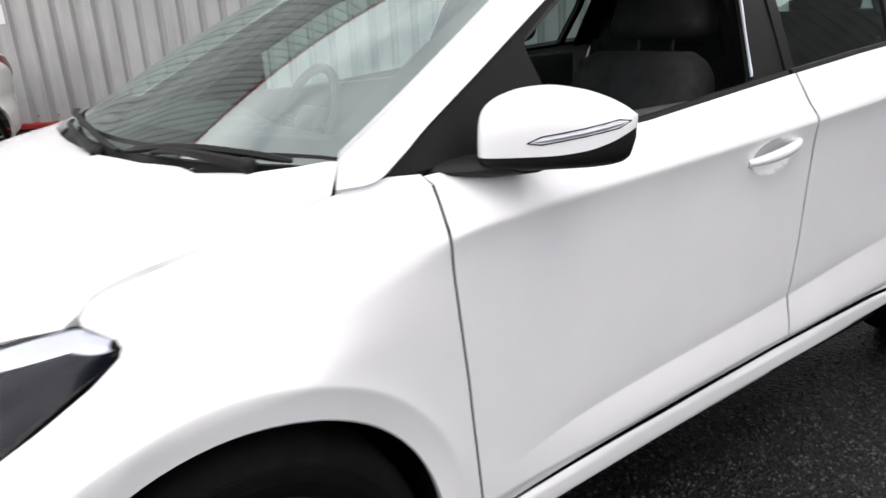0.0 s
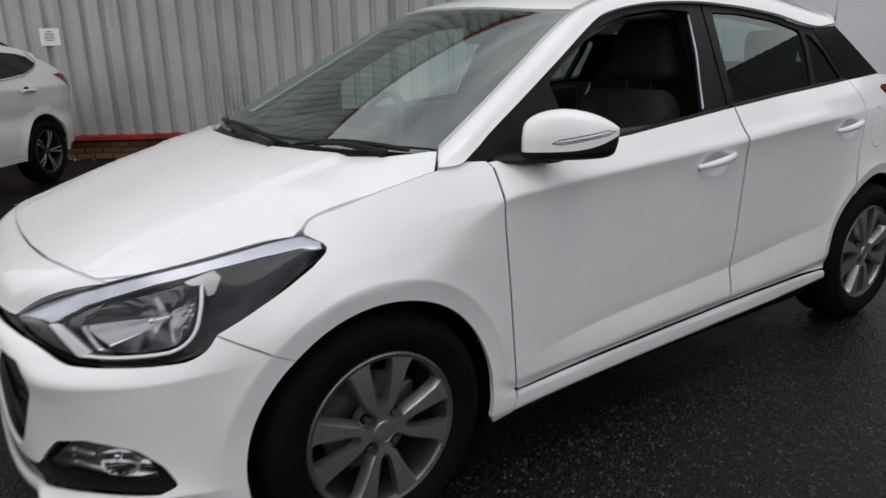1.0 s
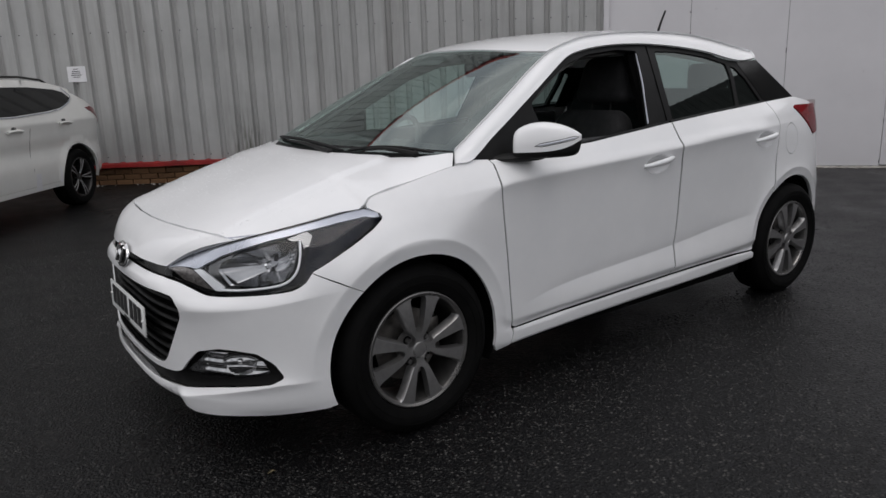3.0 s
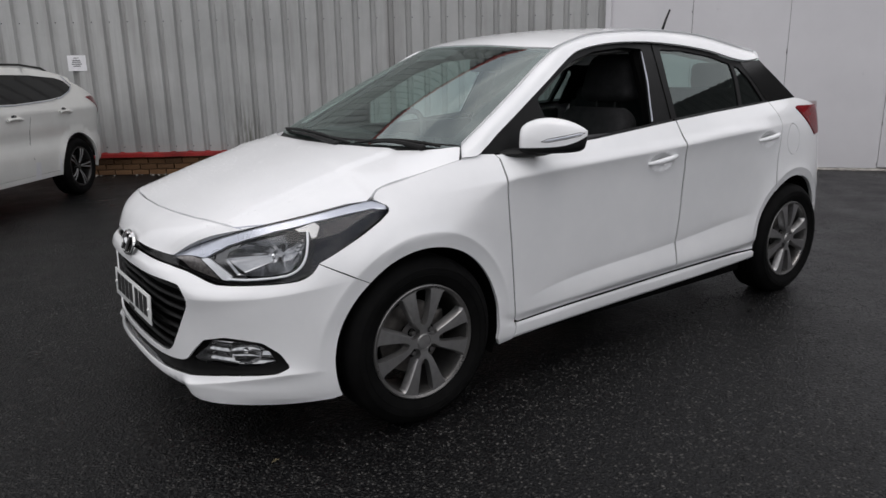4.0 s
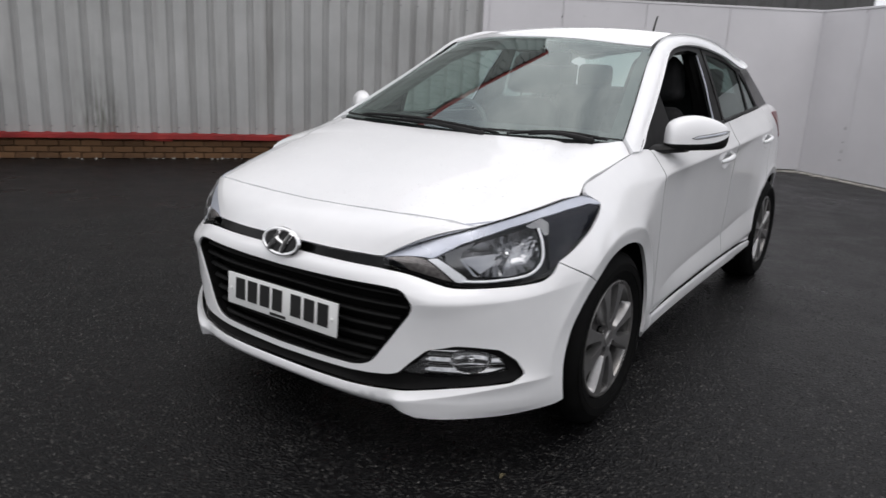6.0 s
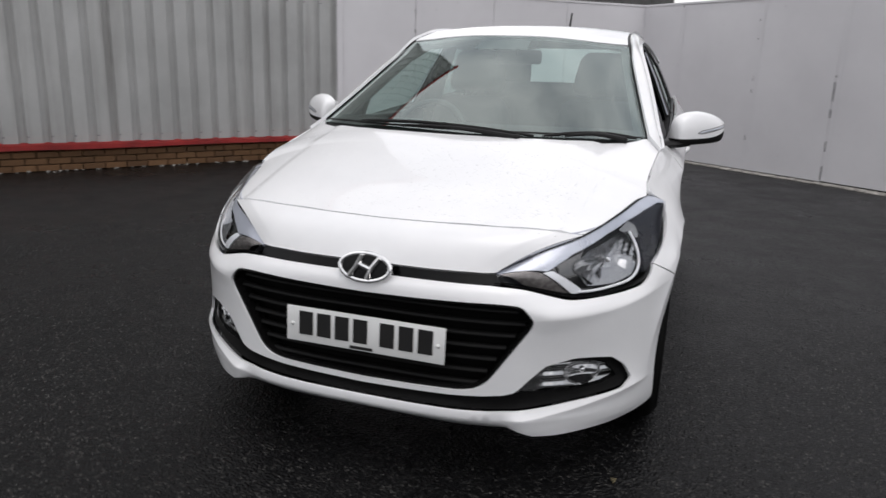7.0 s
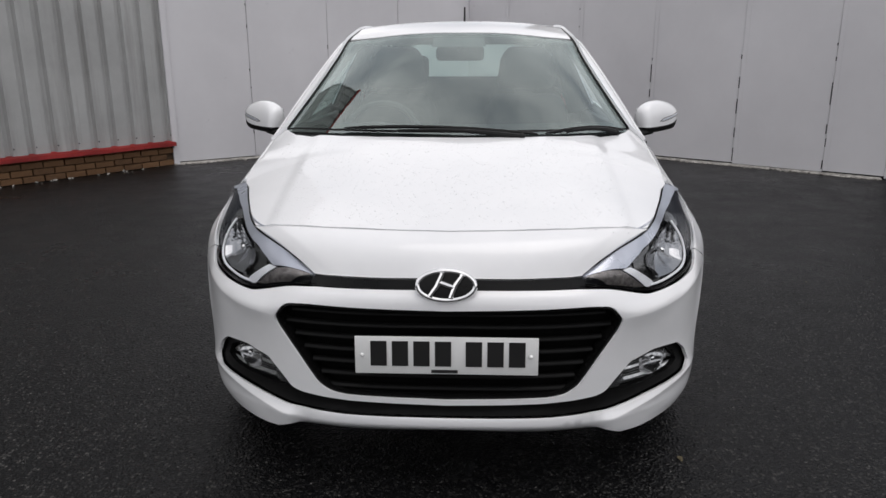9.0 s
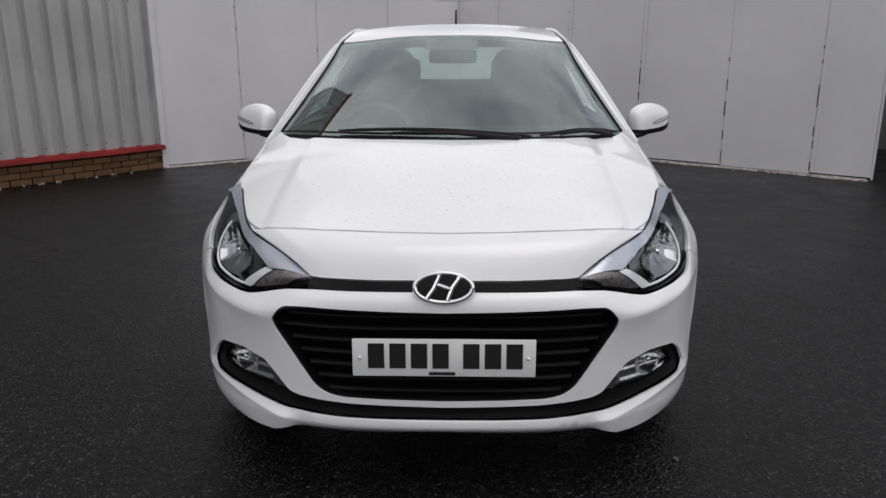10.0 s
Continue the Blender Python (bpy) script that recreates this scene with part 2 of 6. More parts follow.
def part(name, bm, material, parent=None, label="", smooth=True):
    """One mesh object out of a bmesh, under a thing or a part."""
    data = bpy.data.meshes.new(name)
    bmesh.ops.recalc_face_normals(bm, faces=bm.faces)
    bm.to_mesh(data)
    bm.free()
    if smooth:
        data.shade_smooth()
        data.set_sharp_from_angle(angle=radians(38))
    return mesh_object(name, data, material, parent, label)


def thing(name, label, category, group="", kind=""):
    return tagged(new(name), label, category, group, kind)


def box(bm, size, at=(0, 0, 0), bevel=0.0, turn=None, seg=2):
    m = Matrix.Translation(at) @ (turn.to_4x4() if turn else Matrix()) @ Matrix.Diagonal((*size, 1))
    made = bmesh.ops.create_cube(bm, size=1.0, matrix=m)
    if bevel:
        edges = {e for v in made["verts"] for e in v.link_edges}
        bmesh.ops.bevel(bm, geom=list(edges), offset=bevel, segments=seg, profile=0.5, affect="EDGES")
    return bm


def spin(bm, profile, steps=48, axis="x", close=False):
    """Turns a profile of (along, radius) round an axis."""
    rings = []
    for k in range(steps):
        a = 2 * math.pi * k / steps
        ring = []
        for h, r in profile:
            c, s_ = r * math.cos(a), r * math.sin(a)
            ring.append(bm.verts.new({"x": (h, c, s_), "y": (c, h, s_), "z": (c, s_, h)}[axis]))
        rings.append(ring)
    n = len(profile)
    for k in range(steps):
        a, b = rings[k], rings[(k + 1) % steps]
        for j in range(n if close else n - 1):
            bm.faces.new((a[j], b[j], b[(j + 1) % n], a[(j + 1) % n]))
    return bm


def tube(bm, points, radius, sides=8, cap=True):
    """A round bar along points; radius a number or one for each point."""
    pts = [Vector(p) for p in points]
    rad = radius if isinstance(radius, (list, tuple)) else [radius] * len(pts)
    rings = []
    for k, p in enumerate(pts):
        d = (pts[min(k + 1, len(pts) - 1)] - pts[max(k - 1, 0)]).normalized()
        u = d.orthogonal().normalized() if abs(d.z) > 0.95 else d.cross(Vector((0, 0, 1))).normalized()
        v = d.cross(u)
        rings.append([bm.verts.new(p + rad[k] * (math.cos(2 * math.pi * j / sides) * u + math.sin(2 * math.pi * j / sides) * v)) for j in range(sides)])
    for a, b in zip(rings, rings[1:]):
        for j in range(sides):
            bm.faces.new((a[j], a[(j + 1) % sides], b[(j + 1) % sides], b[j]))
    if cap:
        bm.faces.new(rings[0][::-1])
        bm.faces.new(rings[-1])
    return bm


def pchip(xs, ys):
    """A smooth curve through points that does not overshoot; straight on beyond its ends."""
    x, y = np.array(xs, float), np.array(ys, float)
    h = np.diff(x)
    d = np.diff(y) / h
    m = np.zeros(len(x))
    m[0], m[-1] = d[0], d[-1]
    for k in range(1, len(x) - 1):
        if d[k - 1] * d[k] > 0:
            w1, w2 = 2 * h[k] + h[k - 1], h[k] + 2 * h[k - 1]
            m[k] = (w1 + w2) / (w1 / d[k - 1] + w2 / d[k])

    def f(q):
        q = np.asarray(q, float)
        k = np.clip(np.searchsorted(x, q) - 1, 0, len(x) - 2)
        t = (q - x[k]) / h[k]
        c = np.clip(t, 0, 1)
        v = (1 + 2 * c) * (1 - c) ** 2 * y[k] + c * (1 - c) ** 2 * h[k] * m[k] + c * c * (3 - 2 * c) * y[k + 1] + c * c * (c - 1) * h[k] * m[k + 1]
        return v + np.where(t < 0, (q - x[0]) * m[0], 0) + np.where(t > 1, (q - x[-1]) * m[-1], 0)

    return f


def spline3(points):
    """A curve in space through points, by a parameter from 0 to 1 along its length (Catmull-Rom)."""
    p = np.array(points, float)
    s = np.r_[0, np.cumsum(np.linalg.norm(np.diff(p, axis=0), axis=1))]
    s /= s[-1]
    m = np.zeros_like(p)
    m[1:-1] = (p[2:] - p[:-2]) / (s[2:] - s[:-2])[:, None]
    m[0], m[-1] = (p[1] - p[0]) / (s[1] - s[0]), (p[-1] - p[-2]) / (s[-1] - s[-2])

    def f(q):
        q = np.asarray(q, float)
        k = np.clip(np.searchsorted(s, q) - 1, 0, len(s) - 2)
        h = (s[k + 1] - s[k])[..., None]
        t = ((q - s[k]) / (s[k + 1] - s[k]))[..., None]
        return (1 + 2 * t) * (1 - t) ** 2 * p[k] + t * (1 - t) ** 2 * h * m[k] + t * t * (3 - 2 * t) * p[k + 1] + t * t * (t - 1) * h * m[k + 1]

    return f


def inside(px, py, poly):
    """Which points lie in a polygon."""
    hit = np.zeros(len(px), bool)
    for (x0, y0), (x1, y1) in zip(poly, np.roll(poly, -1, axis=0)):
        cross = (y0 > py) != (y1 > py)
        with np.errstate(divide="ignore", invalid="ignore"):
            hit ^= cross & (px < (x1 - x0) * (py - y0) / (y1 - y0) + x0)
    return hit


def resample(poly, step):
    out = []
    for a, b in zip(poly, poly[1:] + poly[:1]):
        a, b = np.array(a, float), np.array(b, float)
        n = max(1, int(np.ceil(np.linalg.norm(b - a) / step)))
        out += [tuple(a + (b - a) * k / n) for k in range(n)]
    return out


def rounded(poly, r):
    """Rounds the corners of a polygon by r."""
    out = []
    n = len(poly)
    for k in range(n):
        p, a, b = (np.array(poly[j % n], float) for j in (k, k - 1, k + 1))
        da, db = np.linalg.norm(a - p), np.linalg.norm(b - p)
        ra = min(r, da * 0.45, db * 0.45)
        u, v = p + (a - p) / da * ra, p + (b - p) / db * ra
        for t in (0, 0.25, 0.5, 0.75, 1):
            out.append(tuple((1 - t) ** 2 * u + 2 * t * (1 - t) * p + t * t * v))
    return out


def shrink(poly, d):
    """Moves a polygon's outline inwards by d (outwards if negative)."""
    p = np.array(poly, float)
    area = np.sum(p[:, 0] * np.roll(p[:, 1], -1) - p[:, 1] * np.roll(p[:, 0], -1))
    sign = 1 if area > 0 else -1
    e = np.roll(p, -1, axis=0) - p
    nrm = sign * np.c_[-e[:, 1], e[:, 0]] / np.maximum(np.linalg.norm(e, axis=1), 1e-9)[:, None]
    both = nrm + np.roll(nrm, 1, axis=0)
    both /= np.maximum(np.linalg.norm(both, axis=1), 0.5)[:, None]
    return [tuple(q) for q in p + both * d]


def surface_normals(fn, u, v, e=0.0015):
    du, dv = fn(u + e, v) - fn(u - e, v), fn(u, v + e) - fn(u, v - e)
    n = np.cross(du, dv)
    return n / np.maximum(np.linalg.norm(n, axis=1), 1e-12)[:, None]


def sheet(fn, outline, holes=(), step=0.02, gap=0.0018, depth=0.014, sides=(1,), out=1, lift=0.0, lines=()):
    """A panel: an outline in a surface's plane, filled with fine triangles, laid on fn(u, v), with its edges turned in by depth.
    sides: 1 and -1 for the car's two sides; out: 1 or -1, the side of the surface that faces outwards; lines: pressed lines that the net follows closely."""
    loops = [resample(shrink(outline, gap) if gap else list(outline), step)]
    for h in holes:
        loops.append(resample(shrink(h, -gap) if gap else list(h), step))
    rim, edges = [], []
    for lp in loops:
        s0 = len(rim)
        rim += lp
        edges += [(s0 + k, s0 + (k + 1) % len(lp)) for k in range(len(lp))]
    ring = np.array(rim)
    lo, hi = ring.min(0), ring.max(0)
    gx, gy = np.meshgrid(np.arange(lo[0] + step / 2, hi[0], step), np.arange(lo[1] + step / 2, hi[1], step))
    gx[::2] += step * 0.25
    gx, gy = gx.ravel(), gy.ravel()
    keep = inside(gx, gy, np.array(loops[0]))
    for lp in loops[1:]:
        keep &= ~inside(gx, gy, np.array(lp))
    gx, gy = gx[keep], gy[keep]
    if len(gx):
        near = np.min((gx[:, None] - ring[None, :, 0]) ** 2 + (gy[:, None] - ring[None, :, 1]) ** 2, axis=1) > (0.5 * step) ** 2
        gx, gy = gx[near], gy[near]
    for line in lines:
        ln = np.array(line)
        way = np.gradient(ln, axis=0)
        way = np.c_[-way[:, 1], way[:, 0]] / np.maximum(np.linalg.norm(way, axis=1), 1e-9)[:, None]
        pair = np.concatenate([ln + way * q for q in (-0.009, -0.0022, 0.0022, 0.009)])
        ok = inside(pair[:, 0], pair[:, 1], np.array(loops[0]))
        for lp in loops[1:]:
            ok &= ~inside(pair[:, 0], pair[:, 1], np.array(lp))
        ok &= np.min((pair[:, None, 0] - ring[None, :, 0]) ** 2 + (pair[:, None, 1] - ring[None, :, 1]) ** 2, axis=1) > 0.0035 ** 2
        pair = pair[ok]
        if len(pair) and len(gx):
            far = np.min((gx[:, None] - ln[None, :, 0]) ** 2 + (gy[:, None] - ln[None, :, 1]) ** 2, axis=1) > 0.014 ** 2
            gx, gy = np.r_[gx[far], pair[:, 0]], np.r_[gy[far], pair[:, 1]]
    pts = [Vector(p) for p in rim] + [Vector(p) for p in zip(gx, gy)]
    v2, e2, f2, ov, _, _ = geometry.delaunay_2d_cdt(pts, edges, [], 0, 1e-7)
    uv = np.array([tuple(p) for p in v2])
    tri = np.array([tuple(f) for f in f2 if len(f) == 3])
    mid = uv[tri].mean(1)
    ok = inside(mid[:, 0], mid[:, 1], np.array(loops[0]))
    for lp in loops[1:]:
        ok &= ~inside(mid[:, 0], mid[:, 1], np.array(lp))
    tri = tri[ok]
    pos = fn(uv[:, 0], uv[:, 1])
    nor = surface_normals(fn, uv[:, 0], uv[:, 1]) * out
    pos = pos + nor * lift
    # outline edges of what is kept, for the turned-in rim
    count = {}
    for f in tri:
        for a, b in ((f[0], f[1]), (f[1], f[2]), (f[2], f[0])):
            count[(a, b)] = count.get((a, b), 0) + 1
    border = [(a, b) for (a, b) in count if (b, a) not in count]
    verts, norms, faces = [], [], []
    for side in sides:
        base = len(verts)
        fx = np.array([side, 1, 1])
        P, N = pos * fx, nor * fx
        verts += [tuple(p) for p in P]
        norms += [tuple(p) for p in N]
        way = np.cross(P[tri[:, 1]] - P[tri[:, 0]], P[tri[:, 2]] - P[tri[:, 0]])
        flip = bool((way * N[tri[:, 0]]).sum() < 0)
        for f in tri:
            faces.append(tuple(int(base + k) for k in (f[::-1] if flip else f)))
        if depth:
            for a, b in border:
                s0 = len(verts)
                quad = [P[a], P[b], P[b] - N[b] * depth, P[a] - N[a] * depth]
                fnm = np.cross(quad[1] - quad[0], quad[3] - quad[0]) * (-1 if flip else 1)
                fnm = -fnm / max(np.linalg.norm(fnm), 1e-9)
                verts += [tuple(q) for q in quad]
                norms += [tuple(fnm)] * 4
                faces.append((s0, s0 + 1, s0 + 2, s0 + 3) if flip else (s0 + 3, s0 + 2, s0 + 1, s0))
    data = bpy.data.meshes.new("panel")
    data.from_pydata(verts, [], faces)
    data.shade_smooth()
    data.normals_split_custom_set_from_vertices(norms)
    return data


def patch(fn, nu=40, nv=20, sides=(1,), depth=0.0, out=1, u0=0.0, u1=1.0, v0=0.0, v1=1.0):
    """A panel over the whole square of a surface fn(u, v) of 0 to 1."""
    return sheet(lambda a, b: fn(np.clip(a, -0.02, nu * 0.01 + 0.02) / (nu * 0.01), np.clip(b, -0.02, nv * 0.01 + 0.02) / (nv * 0.01)),
                 [(u0 * nu * 0.01, v0 * nv * 0.01), (u1 * nu * 0.01, v0 * nv * 0.01), (u1 * nu * 0.01, v1 * nv * 0.01), (u0 * nu * 0.01, v1 * nv * 0.01)],
                 step=0.01, gap=0.0, depth=depth, sides=sides, out=out)


def loft(ca, cb, bulge=0.0, away=(0, 0, 0), power=1.0):
    """A surface from one curve to another, bulged between them in a direction."""
    away = np.array(away, float)

    def f(u, v):
        a, b = ca(u), cb(u)
        t = np.asarray(v)[:, None]
        return a * (1 - t) + b * t + away * bulge * (np.sin(np.pi * np.clip(t, 0, 1)) ** power)

    return f


# ---- the yard ----
WALL_A, WALL_B = Vector((-7.58, 0.47, 0)), Vector((-3.66, 6.06, 0))
HOARD_B, HOARD_C = Vector((-0.03, 8.85, 0)), Vector((4.43, 5.08, 0))


def build_ground():
    bm = bmesh.new()
    rings = [(0.0, 1), (3.0, 48), (6.0, 48), (12.0, 48), (30.0, 48), (120.0, 48), (900.0, 48)]
    centre = bm.verts.new((0, 1, 0))
    last = None
    for r, n in rings[1:]:
        ring = [bm.verts.new((r * math.cos(2 * math.pi * k / n), 1 + r * math.sin(2 * math.pi * k / n), 0)) for k in range(n)]
        for k in range(n):
            a, b = ring[k], ring[(k + 1) % n]
            if last is None:
                bm.faces.new((centre, a, b))
            else:
                bm.faces.new((last[k], a, b, last[(k + 1) % n]))
        last = ring
    tagged(part("ground", bm, ASPHALT, smooth=False), "wet black asphalt yard with exposed chippings", "ground", kind="structure")


build_ground()


def make_chips():
    n = Nodes("wet_chipping")
    geo = n.tree.nodes.new("ShaderNodeNewGeometry")
    n.set(Base_Color=n.ramp(geo.outputs["Random Per Island"], [(0.0, grey(0.003)), (0.55, (0.006, 0.006, 0.0057)), (0.85, (0.016, 0.0156, 0.015)), (1.0, (0.050, 0.0485, 0.046))]))
    n.set(Roughness=n.ramp(n.noise(40.0, 3), [(0.3, grey(0.18)), (0.7, grey(0.36))]), Specular_IOR_Level=0.26)
    return n.mat


def build_chippings():
    """Proud stones in the asphalt round the car, each a low four-sided point."""
    rng = np.random.default_rng(5)
    count = 120000
    x, y = rng.uniform(-4.2, 4.8, count), rng.uniform(-2.35, 5.0, count)
    ok = ~((np.abs(x) < .62) & (y > -.45) & (y < 2.95)) & (y < 5.6 + 1.2 * x) & (x + .12 * y > -3.4)
    x, y = x[ok], y[ok]
    n = len(x)
    r, h, a = rng.uniform(.0030, .0075, n), rng.uniform(.0010, .0030, n), rng.uniform(0, 6.3, n)
    verts = np.zeros((n, 5, 3))
    for k in range(4):
        rad = r * rng.uniform(.7, 1.2, n)
        verts[:, k, 0], verts[:, k, 1], verts[:, k, 2] = x + rad * np.cos(a + k * math.pi / 2), y + rad * np.sin(a + k * math.pi / 2), -.0005
    verts[:, 4, 0], verts[:, 4, 1], verts[:, 4, 2] = x + rng.normal(0, .0015, n), y + rng.normal(0, .0015, n), h
    base = (np.arange(n) * 5)[:, None, None]
    faces = (base + np.array([(0, 1, 4), (1, 2, 4), (2, 3, 4), (3, 0, 4)])[None]).reshape(-1, 3)
    data = bpy.data.meshes.new("chippings")
    data.from_pydata(verts.reshape(-1, 3), [], faces.tolist())
    tagged(mesh_object("chippings", data, make_chips()), "small wet stone chippings proud of the asphalt", "chippings", kind="stuff")


build_chippings()


def along_wall(a, b):
    """A frame whose x runs from a to b, y is up out of the yard's side (away from it) and z is up."""
    d = (b - a).normalized()
    return Matrix.Translation(a) @ Matrix((d, Vector((-d.y, d.x, 0)), Vector((0, 0, 1)))).transposed().to_4x4()


def build_cladding_wall():
    a = WALL_A + (WALL_A - WALL_B).normalized() * 7.0
    length = (WALL_B - a).length
    m = along_wall(a, WALL_B)
    top, low = 8.0, 0.29
    wall = new("wall_cladding")
    tagged(wall, "tall grey profiled metal cladding wall above a brick plinth", "wall", kind="structure")
    # backing leaf
    bm = box(bmesh.new(), (length, 0.2, top), (length / 2, 0.20, top / 2))
    bm.transform(m)
    part("backing", bm, FARGREY, wall, smooth=False)
    # profiled sheet: narrow recessed channels every 0.26 m
    prof = []
    pitch = 0.226
    x = length
    while x > 0:
        prof += [(x, 0.0), (x - 0.030, 0.0), (x - 0.050, 0.042), (x - 0.092, 0.042), (x - 0.112, 0.0)]
        x -= pitch
    bm = bmesh.new()
    cols = []
    for px, py in prof:
        cols.append([bm.verts.new((px, py, z)) for z in (low, 2.6, top)])
    for c, d in zip(cols, cols[1:]):
        for k in range(2):
            bm.faces.new((c[k], d[k], d[k + 1], c[k + 1]))
    bm.transform(m)
    part("cladding_sheet", bm, CLADDING, wall, smooth=False)
    # screws along the foot and one line higher up
    bm = bmesh.new()
    x = length - 0.02
    k = 0
    while x > length - 9.5:
        for z in (0.37, 1.95):
            bmesh.ops.create_cone(bm, cap_ends=True, segments=8, radius1=0.007, radius2=0.005, depth=0.010,
                                         matrix=Matrix.Translation((x - 0.0, -0.006, z)) @ Euler((radians(90), 0, 0)).to_matrix().to_4x4())
        x -= pitch
    bm.transform(m)
    tagged(part("screw_heads", bm, BLACK, wall), kind="stuff")
    # fascia at the eaves
    bm = box(bmesh.new(), (length + 0.2, 0.24, 0.20), (length / 2, 0.06, top + 0.1), 0.01)
    bm.transform(m)
    part("fascia", bm, RED, wall, "red painted eaves fascia", smooth=False)
    # flashing over the plinth, in overlapping bent lengths
    random.seed(4)
    x = length
    k = 0
    while x > 0.2:
        ln = 2.35
        bm = bmesh.new()
        dz = 0.004 * (k % 2)
        tilt = random.uniform(-0.006, 0.006)
        lip = [(0.0, 0.035, 0.302), (0.0, -0.070, 0.283), (0.0, -0.078, 0.240 - 0.008 * (k % 2)), (0.0, -0.064, 0.238)]
        rows = []
        for j in range(9):
            u = x - ln * 1.01 * j / 8
            w = random.uniform(-0.004, 0.004)
            rows.append([bm.verts.new((u, py - 0.003 * (k % 2) + w, pz + dz + tilt * (j - 4) / 4 + w * 0.8)) for _, py, pz in lip])
        for r0, r1 in zip(rows, rows[1:]):
            for j in range(3):
                bm.faces.new((r0[j], r1[j], r1[j + 1], r0[j + 1]))
        bmesh.ops.solidify(bm, geom=bm.faces[:], thickness=0.003)
        bm.transform(m)
        part("flashing", bm, RED, wall, smooth=False)
        x -= ln
        k += 1
    # a torn corner of flashing that hangs down
    bm = box(bmesh.new(), (0.42, 0.006, 0.05), (length - 4.15, -0.055, 0.245), 0.0, Euler((0.1, 0.05, 0.03)).to_matrix())
    bm.transform(m)
    part("flashing", bm, RED, wall, "torn and bent red flashing end", smooth=False)
    # plinth core, with the bricks laid last in the file
    bm = box(bmesh.new(), (length, 0.10, 0.29), (length / 2, 0.075, 0.145))
    bm.transform(m)
    part("mortar_bed", bm, MORTAR, wall, smooth=False)
    # notice
    sheet_m = along_wall(WALL_A, WALL_B)
    notice = thing("notice", "white printed paper notice taped to the grey cladding", "notice")
    bm = box(bmesh.new(), (0.235, 0.003, 0.195), (0.005, -0.004, 1.452), 0.0)
    bm.transform(sheet_m)
    part("paper", bm, PAPER, notice, smooth=False)
    for k, (w, z) in enumerate(((0.06, 1.515), (0.10, 1.487), (0.11, 1.465), (0.13, 1.440), (0.09, 1.415))):
        bm = box(bmesh.new(), (w, 0.002, 0.008), (0.0, -0.007, z))
        bm.transform(sheet_m)
        part("text_bar", bm, BLACK, notice, smooth=False)
    return wall, m, length


wall_cladding, WALL_M, WALL_LEN = build_cladding_wall()


